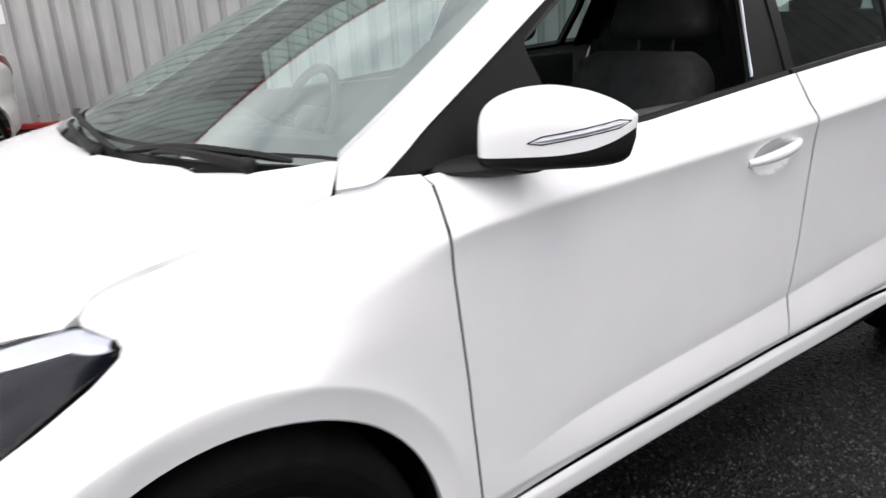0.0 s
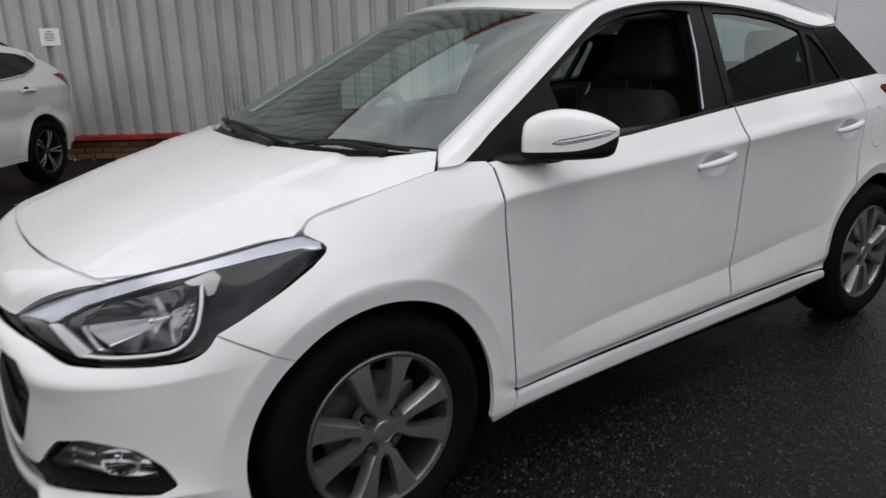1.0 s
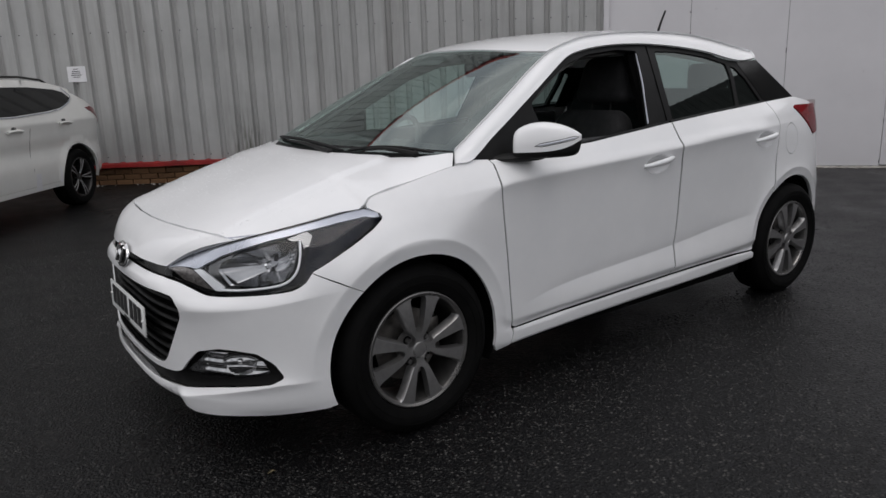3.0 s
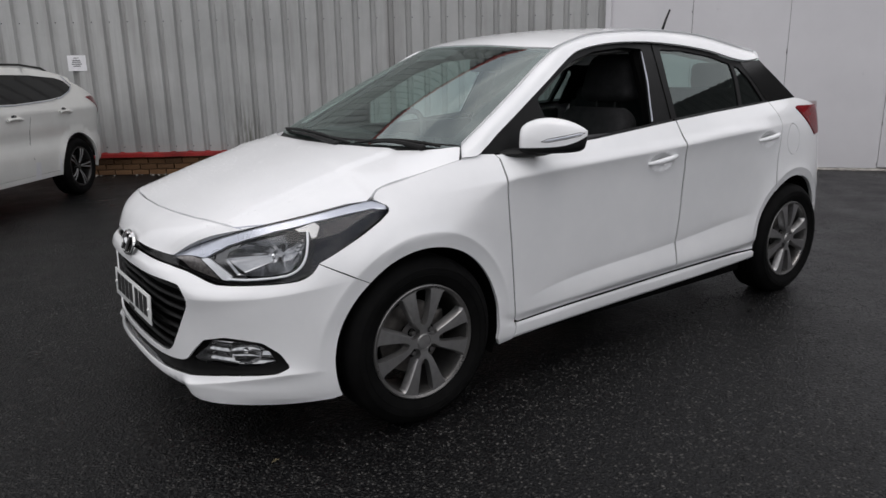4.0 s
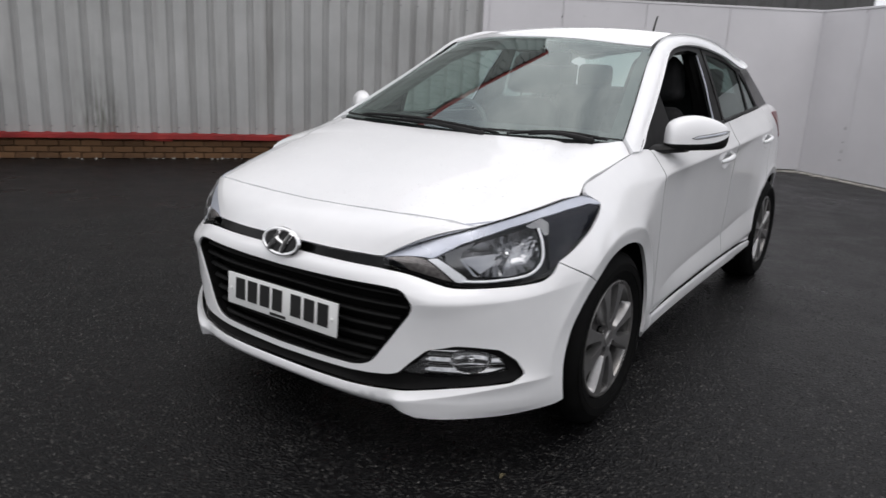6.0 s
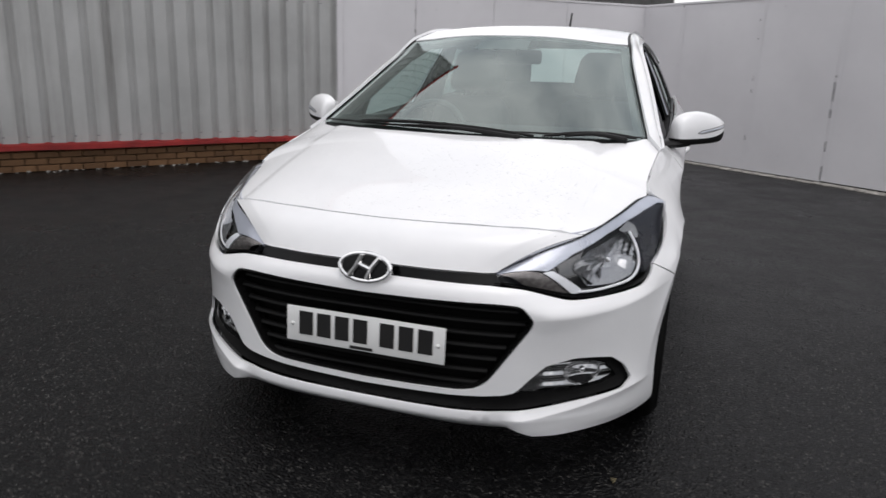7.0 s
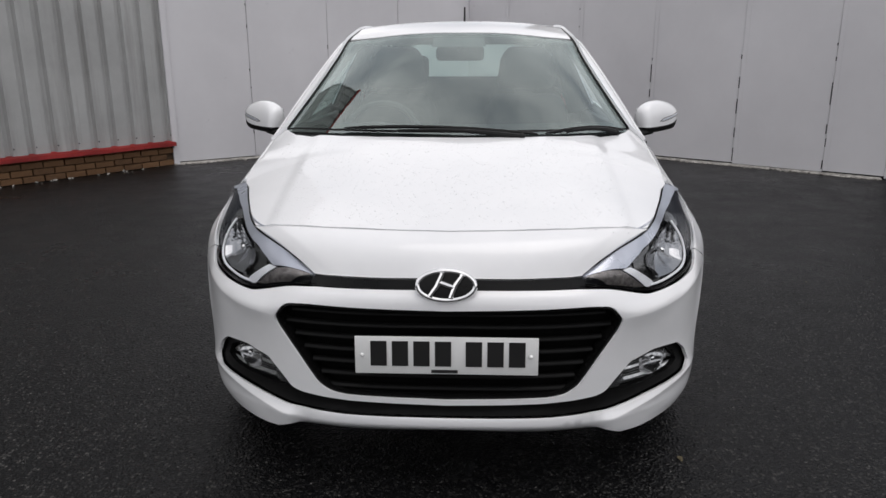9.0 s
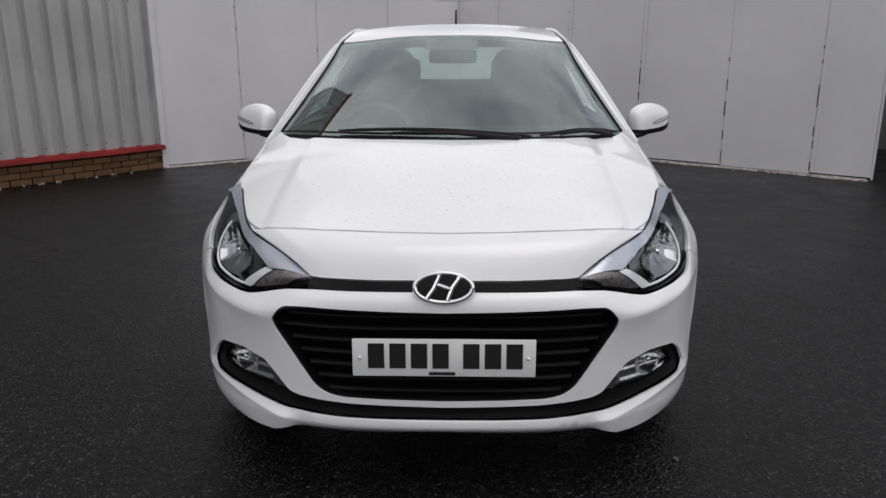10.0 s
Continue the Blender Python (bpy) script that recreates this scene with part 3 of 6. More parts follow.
def build_hoarding():
    hoard = tagged(new("wall_hoarding"), "painted off-white timber hoarding boards with open joints", "hoarding", kind="structure")
    random.seed(9)
    height = 2.16
    for a, b, joints in ((WALL_B, HOARD_B, (0.0, 1.05, 2.17, 3.30, 4.58)), (HOARD_B, HOARD_C, (0.0, 0.72, 1.99, 3.09, 4.22, 5.23, 5.84))):
        m = along_wall(a, b)
        for k, (x0, x1) in enumerate(zip(joints, joints[1:])):
            bm = bmesh.new()
            g = 0.0025
            foot = random.uniform(0.026, 0.040)
            box(bm, (x1 - x0 - 2 * g, 0.02, height - foot), ((x0 + x1) / 2, 0.01 + random.uniform(0.0, 0.006), foot + (height - foot) / 2), 0.003,
                Euler((random.uniform(-0.003, 0.003), 0, random.uniform(-0.003, 0.003))).to_matrix(), 1)
            bm.transform(m)
            part("board", bm, BOARD, hoard, smooth=False)
            # cover strip and gaps at the joint
            if k:
                bm = box(bmesh.new(), (0.050, 0.0025, height - 0.1), (x0 + 0.026, -0.0005, 0.05 + (height - 0.1) / 2), 0.001)
                bm.transform(m)
                part("cover_strip", bm, BOARD, hoard, smooth=False)
                z, low_joint = 0.06, b is HOARD_C and k >= len(joints) - 4
                while z < 1.95:
                    ln = random.uniform(0.08, 0.24) if low_joint and z < 1.1 else random.uniform(0.015, 0.07)
                    if random.random() < (0.8 if low_joint and z < 1.1 else 0.35):
                        bm = box(bmesh.new(), (0.010 if low_joint else 0.006, 0.004, ln), (x0 - 0.004 + random.uniform(-0.006, 0.004), -0.001, z + ln / 2))
                        bm.transform(m)
                        part("open_joint", bm, DARK, hoard, smooth=False)
                    z += ln + random.uniform(0.04, 0.25)
        # carcass behind the boards, so that joints stay dark
        length = (b - a).length
        bm = box(bmesh.new(), (length, 0.03, height - 0.02), (length / 2, 0.05, (height - 0.02) / 2))
        bm.transform(m)
        part("carcass", bm, DARK, hoard, smooth=False)
        bm = box(bmesh.new(), (length, 0.07, 0.03), (length / 2, 0.03, height + 0.016), 0.004)
        bm.transform(m)
        part("top_rail", bm, BOARD, hoard, smooth=False)
    bm = box(bmesh.new(), (0.06, 0.06, height + 0.02), (HOARD_B.x, HOARD_B.y + 0.036, (height + 0.02) / 2), 0.003)
    part("corner_post", bm, BOARD, hoard, smooth=False)
    # edge trim at the end and at the meeting with the cladding
    m = along_wall(HOARD_B, HOARD_C)
    bm = box(bmesh.new(), (0.018, 0.05, 2.17), (5.850, 0.026, 1.10), 0.002)
    bm.transform(m)
    part("end_post", bm, BOARD, hoard, smooth=False)
    m = along_wall(WALL_B, HOARD_B)
    bm = box(bmesh.new(), (0.07, 0.05, 2.5), (0.02, -0.01, 1.25), 0.004)
    bm.transform(m)
    part("corner_flashing", bm, BOARD, hoard, smooth=False)
    # ragged concrete haunch that shows under the boards
    for a, b in ((WALL_B, HOARD_B), (HOARD_B, HOARD_C)):
        m = along_wall(a, b)
        length = (b - a).length
        bm = bmesh.new()
        rows = []
        for k in range(int(length / .035) + 1):
            w = random.uniform(.018, .060) * (.8 + .4 * math.sin(k * .13))
            rows.append([bm.verts.new((min(k * .035, length), y, z)) for y, z in ((.045, .026), (-.004, .016 + random.uniform(0, .010)), (-w * .6, .010 + random.uniform(0, .006)), (-w, -.002))])
        for r0, r1 in zip(rows, rows[1:]):
            for j in range(3):
                bm.faces.new((r0[j], r1[j], r1[j + 1], r0[j + 1]))
        bm.transform(m)
        part("concrete_haunch", bm, HAUNCH, hoard, "ragged pale concrete along the foot of the boards", smooth=False)
    # grit and crumbs along the foot
    bm = bmesh.new()
    for a, b in ((WALL_B, HOARD_B), (HOARD_B, HOARD_C), (WALL_A, WALL_B)):
        m = along_wall(a, b)
        n = int((b - a).length * (12 if a is WALL_A else 55))
        for k in range(n):
            r = random.uniform(0.006, 0.02)
            y = -abs(random.gauss(0.03, 0.04)) - (0.03 if a is WALL_A else 0.0)
            mm = m @ Matrix.Translation((random.uniform(0, (b - a).length), y, r * 0.4)) @ Euler((random.random() * 6, random.random() * 6, 0)).to_matrix().to_4x4() @ Matrix.Diagonal((r, r * 0.8, r * 0.6, 1))
            bmesh.ops.create_icosphere(bm, subdivisions=1, radius=1.0, matrix=mm)
    tagged(part("grit", bm, GRIT), "pale grit and crumbs along the foot of the walls", "grit", kind="stuff")


build_hoarding()


def build_surroundings():
    # sheds that stand behind the hoarding
    for name, a, b, off, top, mat in (("wall_shed_back", WALL_B, HOARD_B, 2.2, 2.75, FARGREY), ("wall_shed_side", HOARD_B, HOARD_C, 3.4, 4.95, FARGREY)):
        m = along_wall(a, b)
        ln = (b - a).length
        bm = bmesh.new()
        x = -1.0
        cols = []
        while x < ln + 2.0:
            cols += [(x, 0.0), (x + 0.09, 0.0), (x + 0.11, 0.03), (x + 0.18, 0.03), (x + 0.20, 0.0)]
            x += 0.2
        vs = [[bm.verts.new((px, off - py, z)) for z in (0, top)] for px, py in cols]
        for c, d in zip(vs, vs[1:]):
            if (c[0].co - d[0].co).length > 1e-6:
                bm.faces.new((c[0], d[0], d[1], c[1]))
        bmesh.ops.solidify(bm, geom=bm.faces[:], thickness=0.01)
        bm.transform(m)
        tagged(part(name, bm, mat, smooth=False), "dark profiled shed wall behind the hoarding", "wall", kind="structure")
    # an unseen plain wall, added to close the yard behind the camera for reflections
    bm = box(bmesh.new(), (34, 0.3, 3.4), (4, -17, 1.7))
    tagged(part("wall_added_rear", bm, FARGREY, smooth=False), "plain grey unseen wall added to close off the yard", "wall", kind="structure")
    # another unseen wall, added to hold low sky light off the car's side
    bm = box(bmesh.new(), (0.3, 20, 2.4), (11.0, -7, 1.2))
    tagged(part("wall_added_side", bm, FARGREY, smooth=False), "plain grey unseen wall added to close off the yard", "wall", kind="structure")
    # plain boxes for the dark, blue-banded object that shows past the hoarding's end
    m = along_wall(HOARD_B, HOARD_C)
    stack = thing("banded_boxes", "dark object with a blue band behind the hoarding end, built as plain boxes", "crates")
    for z, h, mat, nm in ((0.1, 0.2, BLACK, "lower_box"), (0.42, 0.42, BLUE, "blue_box"), (1.4, 1.5, FARGREY, "upper_box")):
        bm = box(bmesh.new(), (1.0, 0.9, h), (6.6, 0.75, z), 0.02)
        bm.transform(m)
        part(nm, bm, mat, stack, smooth=False)


build_surroundings()


# ---- the white hatchback: its surfaces ----
# plan line of the body at mid height, from the nose to the tail (x across, y back from the front axle)
plan_x = (0, .13, .26, .37, .46, .56, .652, .732, .794, .836, .856, .865, .867, .857, .844, .830, .820, .814, .808, .795, .765, .70, .55, .30, 0)
plan_y = (-.772, -.771, -.764, -.748, -.725, -.676, -.606, -.520, -.412, -.300, -.190, -.080, .060, .250, .450, .90, 1.45, 2.0, 2.35, 2.62, 2.82, 3.0, 3.12, 3.165, 3.175)
plan_s = np.r_[0, np.cumsum(np.hypot(np.diff(plan_x), np.diff(plan_y)))]
plan_cx, plan_cy = pchip(plan_s, plan_x), pchip(plan_s, plan_y)
s_of_y = pchip(plan_y, plan_s)
s_of_x = pchip(plan_x[:12], plan_s[:12])
stations = []


def station(s, z, d):
    stations.append((float(s), z, d))


station(s_of_x(0.0), (.195, .212, .232, .250, .262, .300, .40, .50, .575, .610, .640), (-.035, -.004, .010, .008, 0, .0, .0, .0, .006, .002, -.022))
station(s_of_x(0.36), (.193, .212, .232, .252, .268, .305, .40, .50, .575, .610, .640), (-.030, -.004, .008, .006, 0, .0, .0, .004, .008, .000, -.028))
station(s_of_x(0.43), (.193, .212, .232, .252, .270, .308, .40, .50, .575, .610, .640), (-.030, -.006, .004, .004, .001, .0, .0, .004, .009, -.004, -.034))
station(s_of_x(0.485), (.184, .204, .230, .256, .290, .34, .41, .50, .565, .605, .640), (.006, .011, .012, .003, -.003, -.001, .0, .005, .011, -.009, -.044))
station(s_of_x(0.54), (.184, .208, .232, .258, .295, .36, .42, .50, .555, .600, .640), (.006, .010, .010, .003, -.003, -.002, .0, .006, .012, -.014, -.054))
station(s_of_y(-.50), (.192, .215, .245, .285, .32, .36, .42, .50, .565, .615, .660), (-.004, .006, .010, .008, .006, .004, .002, .002, -.002, -.026, -.060))
station(s_of_y(-.36), (.198, .23, .27, .32, .36, .42, .48, .54, .60, .66, .74), (.0, .006, .008, .008, .008, .007, .007, .005, .001, -.014, -.066))
station(s_of_y(-.23), (.20, .24, .29, .34, .40, .46, .53, .60, .66, .74, .82), (.0, .004, .006, .008, .010, .012, .013, .012, .008, -.035, -.095))
station(s_of_y(-.10), (.20, .25, .30, .36, .44, .52, .60, .69, .745, .81, .885), (0, 0, 0, 0, .001, .002, .003, .002, -.022, -.072, -.135))
station(s_of_y(.12), (.21, .26, .32, .38, .45, .53, .61, .70, .77, .85, .92), (-.01, 0, 0, 0, 0, .001, .002, .000, -.022, -.066, -.122))
station(s_of_y(.30), (.215, .25, .30, .36, .43, .52, .62, .72, .81, .88, .955), (-.020, -.011, -.008, -.008, -.009, -.011, -.011, -.011, -.017, -.048, -.105))
station(s_of_y(.46), (.219, .232, .274, .290, .322, .42, .62, .77, .866, .905, .960), (-.028, -.019, -.017, -.022, -.014, -.014, -.013, -.012, -.012, -.037, -.088))
station(s_of_y(.95), (.224, .237, .281, .294, .332, .438, .62, .78, .886, .930, .995), (-.034, -.021, -.019, -.036, -.005, -.014, -.011, -.007, -.003, -.026, -.072))
station(s_of_y(1.47), (.228, .241, .286, .300, .340, .450, .63, .79, .908, .955, 1.040), (-.034, -.019, -.017, -.036, -.003, -.014, -.011, -.006, .000, -.022, -.070))
station(s_of_y(2.0), (.238, .251, .293, .306, .346, .495, .64, .81, .938, .985, 1.068), (-.034, -.017, -.015, -.033, -.001, -.013, -.013, -.006, .001, -.024, -.082))
station(s_of_y(2.20), (.246, .264, .292, .322, .372, .52, .64, .78, .93, .992, 1.076), (-.030, -.009, -.006, -.013, .000, -.006, -.006, -.004, -.001, -.028, -.090))
station(s_of_y(2.40), (.25, .28, .33, .38, .45, .54, .64, .74, .90, 1.00, 1.085), (-.02, .002, .006, .008, .009, .009, .009, .004, -.004, -.034, -.100))
station(s_of_y(2.62), (.26, .30, .35, .41, .48, .56, .64, .74, .90, 1.00, 1.095), (-.02, .000, .006, .008, .010, .010, .009, .003, -.010, -.040, -.100))
station(s_of_y(2.85), (.27, .31, .36, .42, .49, .57, .65, .75, .90, 1.00, 1.10), (-.03, 0, .004, .005, .006, .006, .004, .000, -.012, -.030, -.070))
station(plan_s[-3], (.28, .32, .37, .43, .50, .57, .65, .75, .90, 1.00, 1.10), (-.03, 0, .004, .006, .006, .006, -.01, -.05, -.07, -.09, -.12))
station(plan_s[-1], (.28, .32, .37, .43, .50, .57, .65, .75, .90, 1.00, 1.10), (-.03, 0, .004, .006, .006, .006, -.01, -.05, -.07, -.09, -.12))

# the offsets on a fine net
net_s = np.linspace(0, plan_s[-1], 420)
net_z = np.linspace(0.12, 1.16, 261)
lev_z = [pchip([st[0] for st in stations], [st[1][k] for st in stations])(net_s) for k in range(11)]
lev_d = [pchip([st[0] for st in stations], [st[2][k] for st in stations])(net_s) for k in range(11)]
net_d = np.array([pchip([lev_z[k][i] for k in range(11)], [lev_d[k][i] for k in range(11)])(net_z) for i in range(len(net_s))])
net_d = np.clip(net_d, -0.22, 0.05)


def net_at(s, z):
    """Smooth reading of the net (cubic both ways)."""
    a = np.clip((s - net_s[0]) / (net_s[1] - net_s[0]), 1, len(net_s) - 3.001)
    b = np.clip((z - net_z[0]) / (net_z[1] - net_z[0]), 1, len(net_z) - 3.001)
    i, j = a.astype(int), b.astype(int)
    p, q = a - i, b - j

    def w(t):
        return (((1 - t) ** 3) / 6, (3 * t ** 3 - 6 * t * t + 4) / 6, (-3 * t ** 3 + 3 * t * t + 3 * t + 1) / 6, t ** 3 / 6)

    wp, wq = w(p), w(q)
    return sum(wp[m] * wq[n] * net_d[i + m - 1, j + n - 1] for m in range(4) for n in range(4))


line_high = pchip((.1, .40, 1.45, 2.05, 2.6), (.838, .862, .907, .940, .965))
line_low = pchip((.45, .56, .70, 1.45, 2.0, 2.3), (.36, .382, .404, .446, .492, .512))
line_shoulder = pchip((-.74, -.70, -.60, -.48, -.36, -.2), (.545, .548, .556, .572, .592, .62))
line_chin = pchip((-.76, -.735, -.66, -.545, -.47, -.3), (.232, .236, .262, .293, .304, .300))
s_shoulder = (float(s_of_x(.47)), float(s_of_y(-.26)))
s_chin = (float(s_of_x(.42)), float(s_of_y(-.37)))
ARCH_F, ARCH_R = (0.005, 0.315), (2.552, 0.305)


def body(s, z):
    """The lower body: a point on its skin by length along the plan line and height."""
    s, z = np.asarray(s, float), np.asarray(z, float)
    sa = np.abs(s)
    e = 0.004
    tx, ty = plan_cx(sa + e) - plan_cx(sa - e), plan_cy(sa + e) - plan_cy(sa - e)
    ln = np.hypot(tx, ty)
    nx, ny = ty / ln, -tx / ln
    d = net_at(sa, z)
    # pressed lines: a ridge under the windows, a hollow above the sill, a shoulder and a chin round the bumper's corner
    yy, xx = plan_cy(sa), plan_cx(sa)

    def cusp(line, width, soft=4e-6):
        q = z - line(yy)
        return np.exp(-np.sqrt(q * q + soft) / width)

    d = d + np.clip((yy - .06) / .35, 0, 1) * np.clip((2.66 - yy) / .35, 0, 1) * 0.0110 * cusp(line_high, 0.032, 3e-5 - 2e-5 * np.clip((yy - .6) / .9, 0, 1))
    d = d - np.clip((yy - .50) / .25, 0, 1) * np.clip((2.22 - yy) / .40, 0, 1) * 0.0055 * cusp(line_low, 0.030)
    d = d + np.clip((sa - s_shoulder[0]) / .08, 0, 1) * np.clip((s_shoulder[1] - sa) / .18, 0, 1) * 0.0065 * cusp(line_shoulder, 0.034)
    d = d + np.clip((sa - s_chin[0]) / .05, 0, 1) * np.clip((s_chin[1] - sa) / .12, 0, 1) * 0.0130 * cusp(line_chin, 0.024)
    x, y = plan_cx(sa) + nx * d, plan_cy(sa) + ny * d
    # raised lips round the wheel arches
    for cy, cz in (ARCH_F, ARCH_R):
        r = np.hypot(y - cy, z - cz)
        x = x + 0.006 * np.exp(-np.sqrt((r - 0.408) ** 2 + 4e-6) / 0.024) * np.clip((z - cz + 0.02) / 0.16, 0, 1) * (np.abs(x) > 0.5)
        x = x - 0.006 * np.clip((0.400 - r) / 0.05, 0, 1) * np.clip((z - cz + 0.02) / 0.16, 0, 1) * (np.abs(x) > 0.5)
    return np.stack([np.where(s < 0, -x, x), y, z], -1)


def sy(y, z):
    return (float(s_of_y(y)), z)


def sx(x, z):
    return (float(s_of_x(x)), z)


def arch(centre, r, a0, a1, n=28):
    """Points of a wheel arch, by angles in degrees from straight back, upwards."""
    return [sy(centre[0] + r * math.cos(radians(a0 + (a1 - a0) * k / n)), centre[1] + r * math.sin(radians(a0 + (a1 - a0) * k / n))) for k in range(n + 1)]


hood_zc = pchip((-.70, -.64, -.45, -.25, 0.0, .30), (.760, .784, .862, .926, .985, 1.035))
hood_xe = pchip((-.70, -.538, -.33, -.15, -.111, .08, .26, .40), (.54, .600, .682, .738, .736, .738, .744, .75))
hood_ze = pchip((-.70, -.538, -.33, -.15, -.111, .08, .26, .40), (.735, .765, .803, .838, .868, .908, .944, .965))


def hood(x, y):
    x, y = np.asarray(x, float), np.asarray(y, float)
    t = np.abs(x) / hood_xe(y)
    c, e = hood_zc(y), hood_ze(y)
    p = 3.2 + 4.8 * np.clip(y / .28, 0, 1) ** 1.5
    xc = 0.525 - 0.02 * (y + 0.6)
    k = np.clip((np.abs(x) - xc) / 0.045, 0, 1)
    return np.stack([x, y, c + (e - c) * np.clip(t, 0, 1.1) ** p - 0.0075 * k * k * (3 - 2 * k) + 0.0105 * t ** 2], -1)


def glasshouse(y, z):
    """The side of the cabin: nearly flat, leaning in."""
    h = np.asarray(z, float) - 0.96
    y = np.asarray(y, float)
    return np.stack([0.757 - 0.40 * h - 0.18 * h * h - 0.012 * ((y - 1.3) / 1.0) ** 2, y, h + 0.96], -1)


rail_top = spline3([(.698, .2845, .990), (.655, .456, 1.081), (.605, .649, 1.190), (.567, .80, 1.279), (.545, .932, 1.350), (.528, 1.039, 1.382), (.515, 1.196, 1.413), (.508, 1.55, 1.434), (.506, 1.90, 1.425), (.510, 2.109, 1.402), (.520, 2.339, 1.362), (.533, 2.47, 1.336)])
low_pts = [(.356, .962), (.563, 1.090), (.759, 1.200), (.98, 1.319), (1.10, 1.350), (1.25, 1.368), (1.40, 1.375), (1.56, 1.374), (1.784, 1.360), (2.0, 1.334), (2.178, 1.298), (2.30, 1.286), (2.43, 1.296)]
rail_low = spline3([(.7485, .2455, .9435), (.753, .318, .951)] + [tuple(glasshouse(np.array([y]), np.array([z]))[0]) for y, z in [(.43, 1.016)] + low_pts[1:]])
roof_zc = pchip((.70, .75, 1.0, 1.3, 1.6, 2.0, 2.35, 2.62), (1.355, 1.377, 1.425, 1.455, 1.466, 1.460, 1.440, 1.408))
rail_q = rail_top(np.linspace(0, 1, 200))
rail_x, rail_z = pchip(rail_q[:, 1], rail_q[:, 0]), pchip(rail_q[:, 1], rail_q[:, 2])


def roof(x, y):
    x, y = np.asarray(x, float), np.asarray(y, float)
    xe, ze, zc = rail_x(y), rail_z(y), roof_zc(y)
    t = np.abs(x) / xe
    return np.stack([x, y, zc + (ze - zc) * t ** 2.4], -1)


def roof_front(x):
    return 0.755 + 0.183 * (abs(x) / 0.545) ** 2.0


screen_low = spline3([(-.688, .275, .982), (-.55, .126, .985), (-.30, .038, .984), (0, .018, .983), (.30, .038, .984), (.55, .126, .985), (.688, .275, .982)])
screen_top = spline3([(x, roof_front(x), float(roof(np.array([x]), np.array([roof_front(x)]))[0][2]) - 0.004) for x in (-.532, -.42, -.22, 0, .22, .42, .532)])
screen_flat = loft(screen_low, screen_top, 0.018, (0, -0.55, 0.83))
rail_w = pchip(rail_q[:, 1], np.linspace(0, 1, 200))


def screen(u, v):
    """The windscreen: its sides run along the pillars."""
    u, v = np.asarray(u, float), np.asarray(v, float)
    flat = screen_flat(u, v)
    vv = np.clip(v, 0, 1)
    side = np.where(u < .5, -1.0, 1.0)
    edge = rail_top(rail_w(.262 + (.928 - .262) * vv)) + np.array([-.004, -.002, -.006])
    edge = edge * np.stack([side, 1 + 0 * u, 1 + 0 * u], -1)
    rest = edge - screen_flat(np.where(u < .5, 0.0, 1.0), vv)
    return flat + rest * (np.clip(np.abs(2 * u - 1), 0, 1.05) ** 6)[:, None]

lamp_top = spline3([(.378, -.708, .668), (.485, -.634, .722), (.598, -.540, .768), (.678, -.34, .806), (.743, -.149, .838), (.776, -.117, .827), (.789, -.098, .812)])
lamp_low = spline3([(.378, -.711, .637), (.47, -.691, .630), (.592, -.627, .600), (.690, -.531, .600), (.778, -.410, .625), (.810, -.298, .699), (.806, -.166, .773), (.800, -.116, .799), (.789, -.098, .810)])


def press(line, y0, y1, n=160):
    return [sy(y0 + (y1 - y0) * k / n, float(line(y0 + (y1 - y0) * k / n))) for k in range(n + 1)]


HIGH, LOW = press(line_high, .06, 2.66, 260), press(line_low, .50, 2.32, 180)
SHOULDER, CHIN = press(line_shoulder, -.735, -.24, 60), press(line_chin, -.755, -.37, 60)
LIP_F, LIP_R = arch(ARCH_F, .408, 195, -20, 120), arch(ARCH_R, .408, 195, -20, 120)


# ---- the white hatchback: panels ----
car = thing("hatchback_car", "white five-door hatchback car, wet, front passenger window open", "car")


def skin(name, data, material=None, parent=None, label=""):
    data.name = name
    return mesh_object(name, data, material or PAINT, parent or car, label)


def mirror_poly(half):
    """A whole outline from its half at positive lengths, that starts and ends at the middle."""
    return half + [(-a, b) for a, b in half[::-1] if a > 1e-6]


GRILLE = mirror_poly([sx(0, .310), sx(.30, .316), sx(.345, .325), sx(.379, .348), sx(.490, .514), sx(.497, .542), sx(.466, .585), sx(.40, .589), sx(0, .581)])
SMILE = mirror_poly([sx(0, .256), sx(.30, .257), sx(.41, .261), sx(.49, .270), sx(.60, .288), sy(-.515, .308), sy(-.480, .327), sy(-.506, .372), sy(-.550, .408), sx(.655, .417),
                     sx(.612, .420), sx(.540, .402), sx(.498, .360), sx(.462, .320), sx(.430, .309), sx(.365, .301), sx(.28, .296), sx(0, .290)])


def smooth_run(pts, n=36):
    """A smooth line in a surface's plane through points."""
    q = spline3([(a, b, 0) for a, b in pts])(np.linspace(0, 1, n))
    return [(float(a), float(b)) for a, b, _ in q]


def fix_flat(poly):
    return [(float(a), float(b)) for a, b in poly]


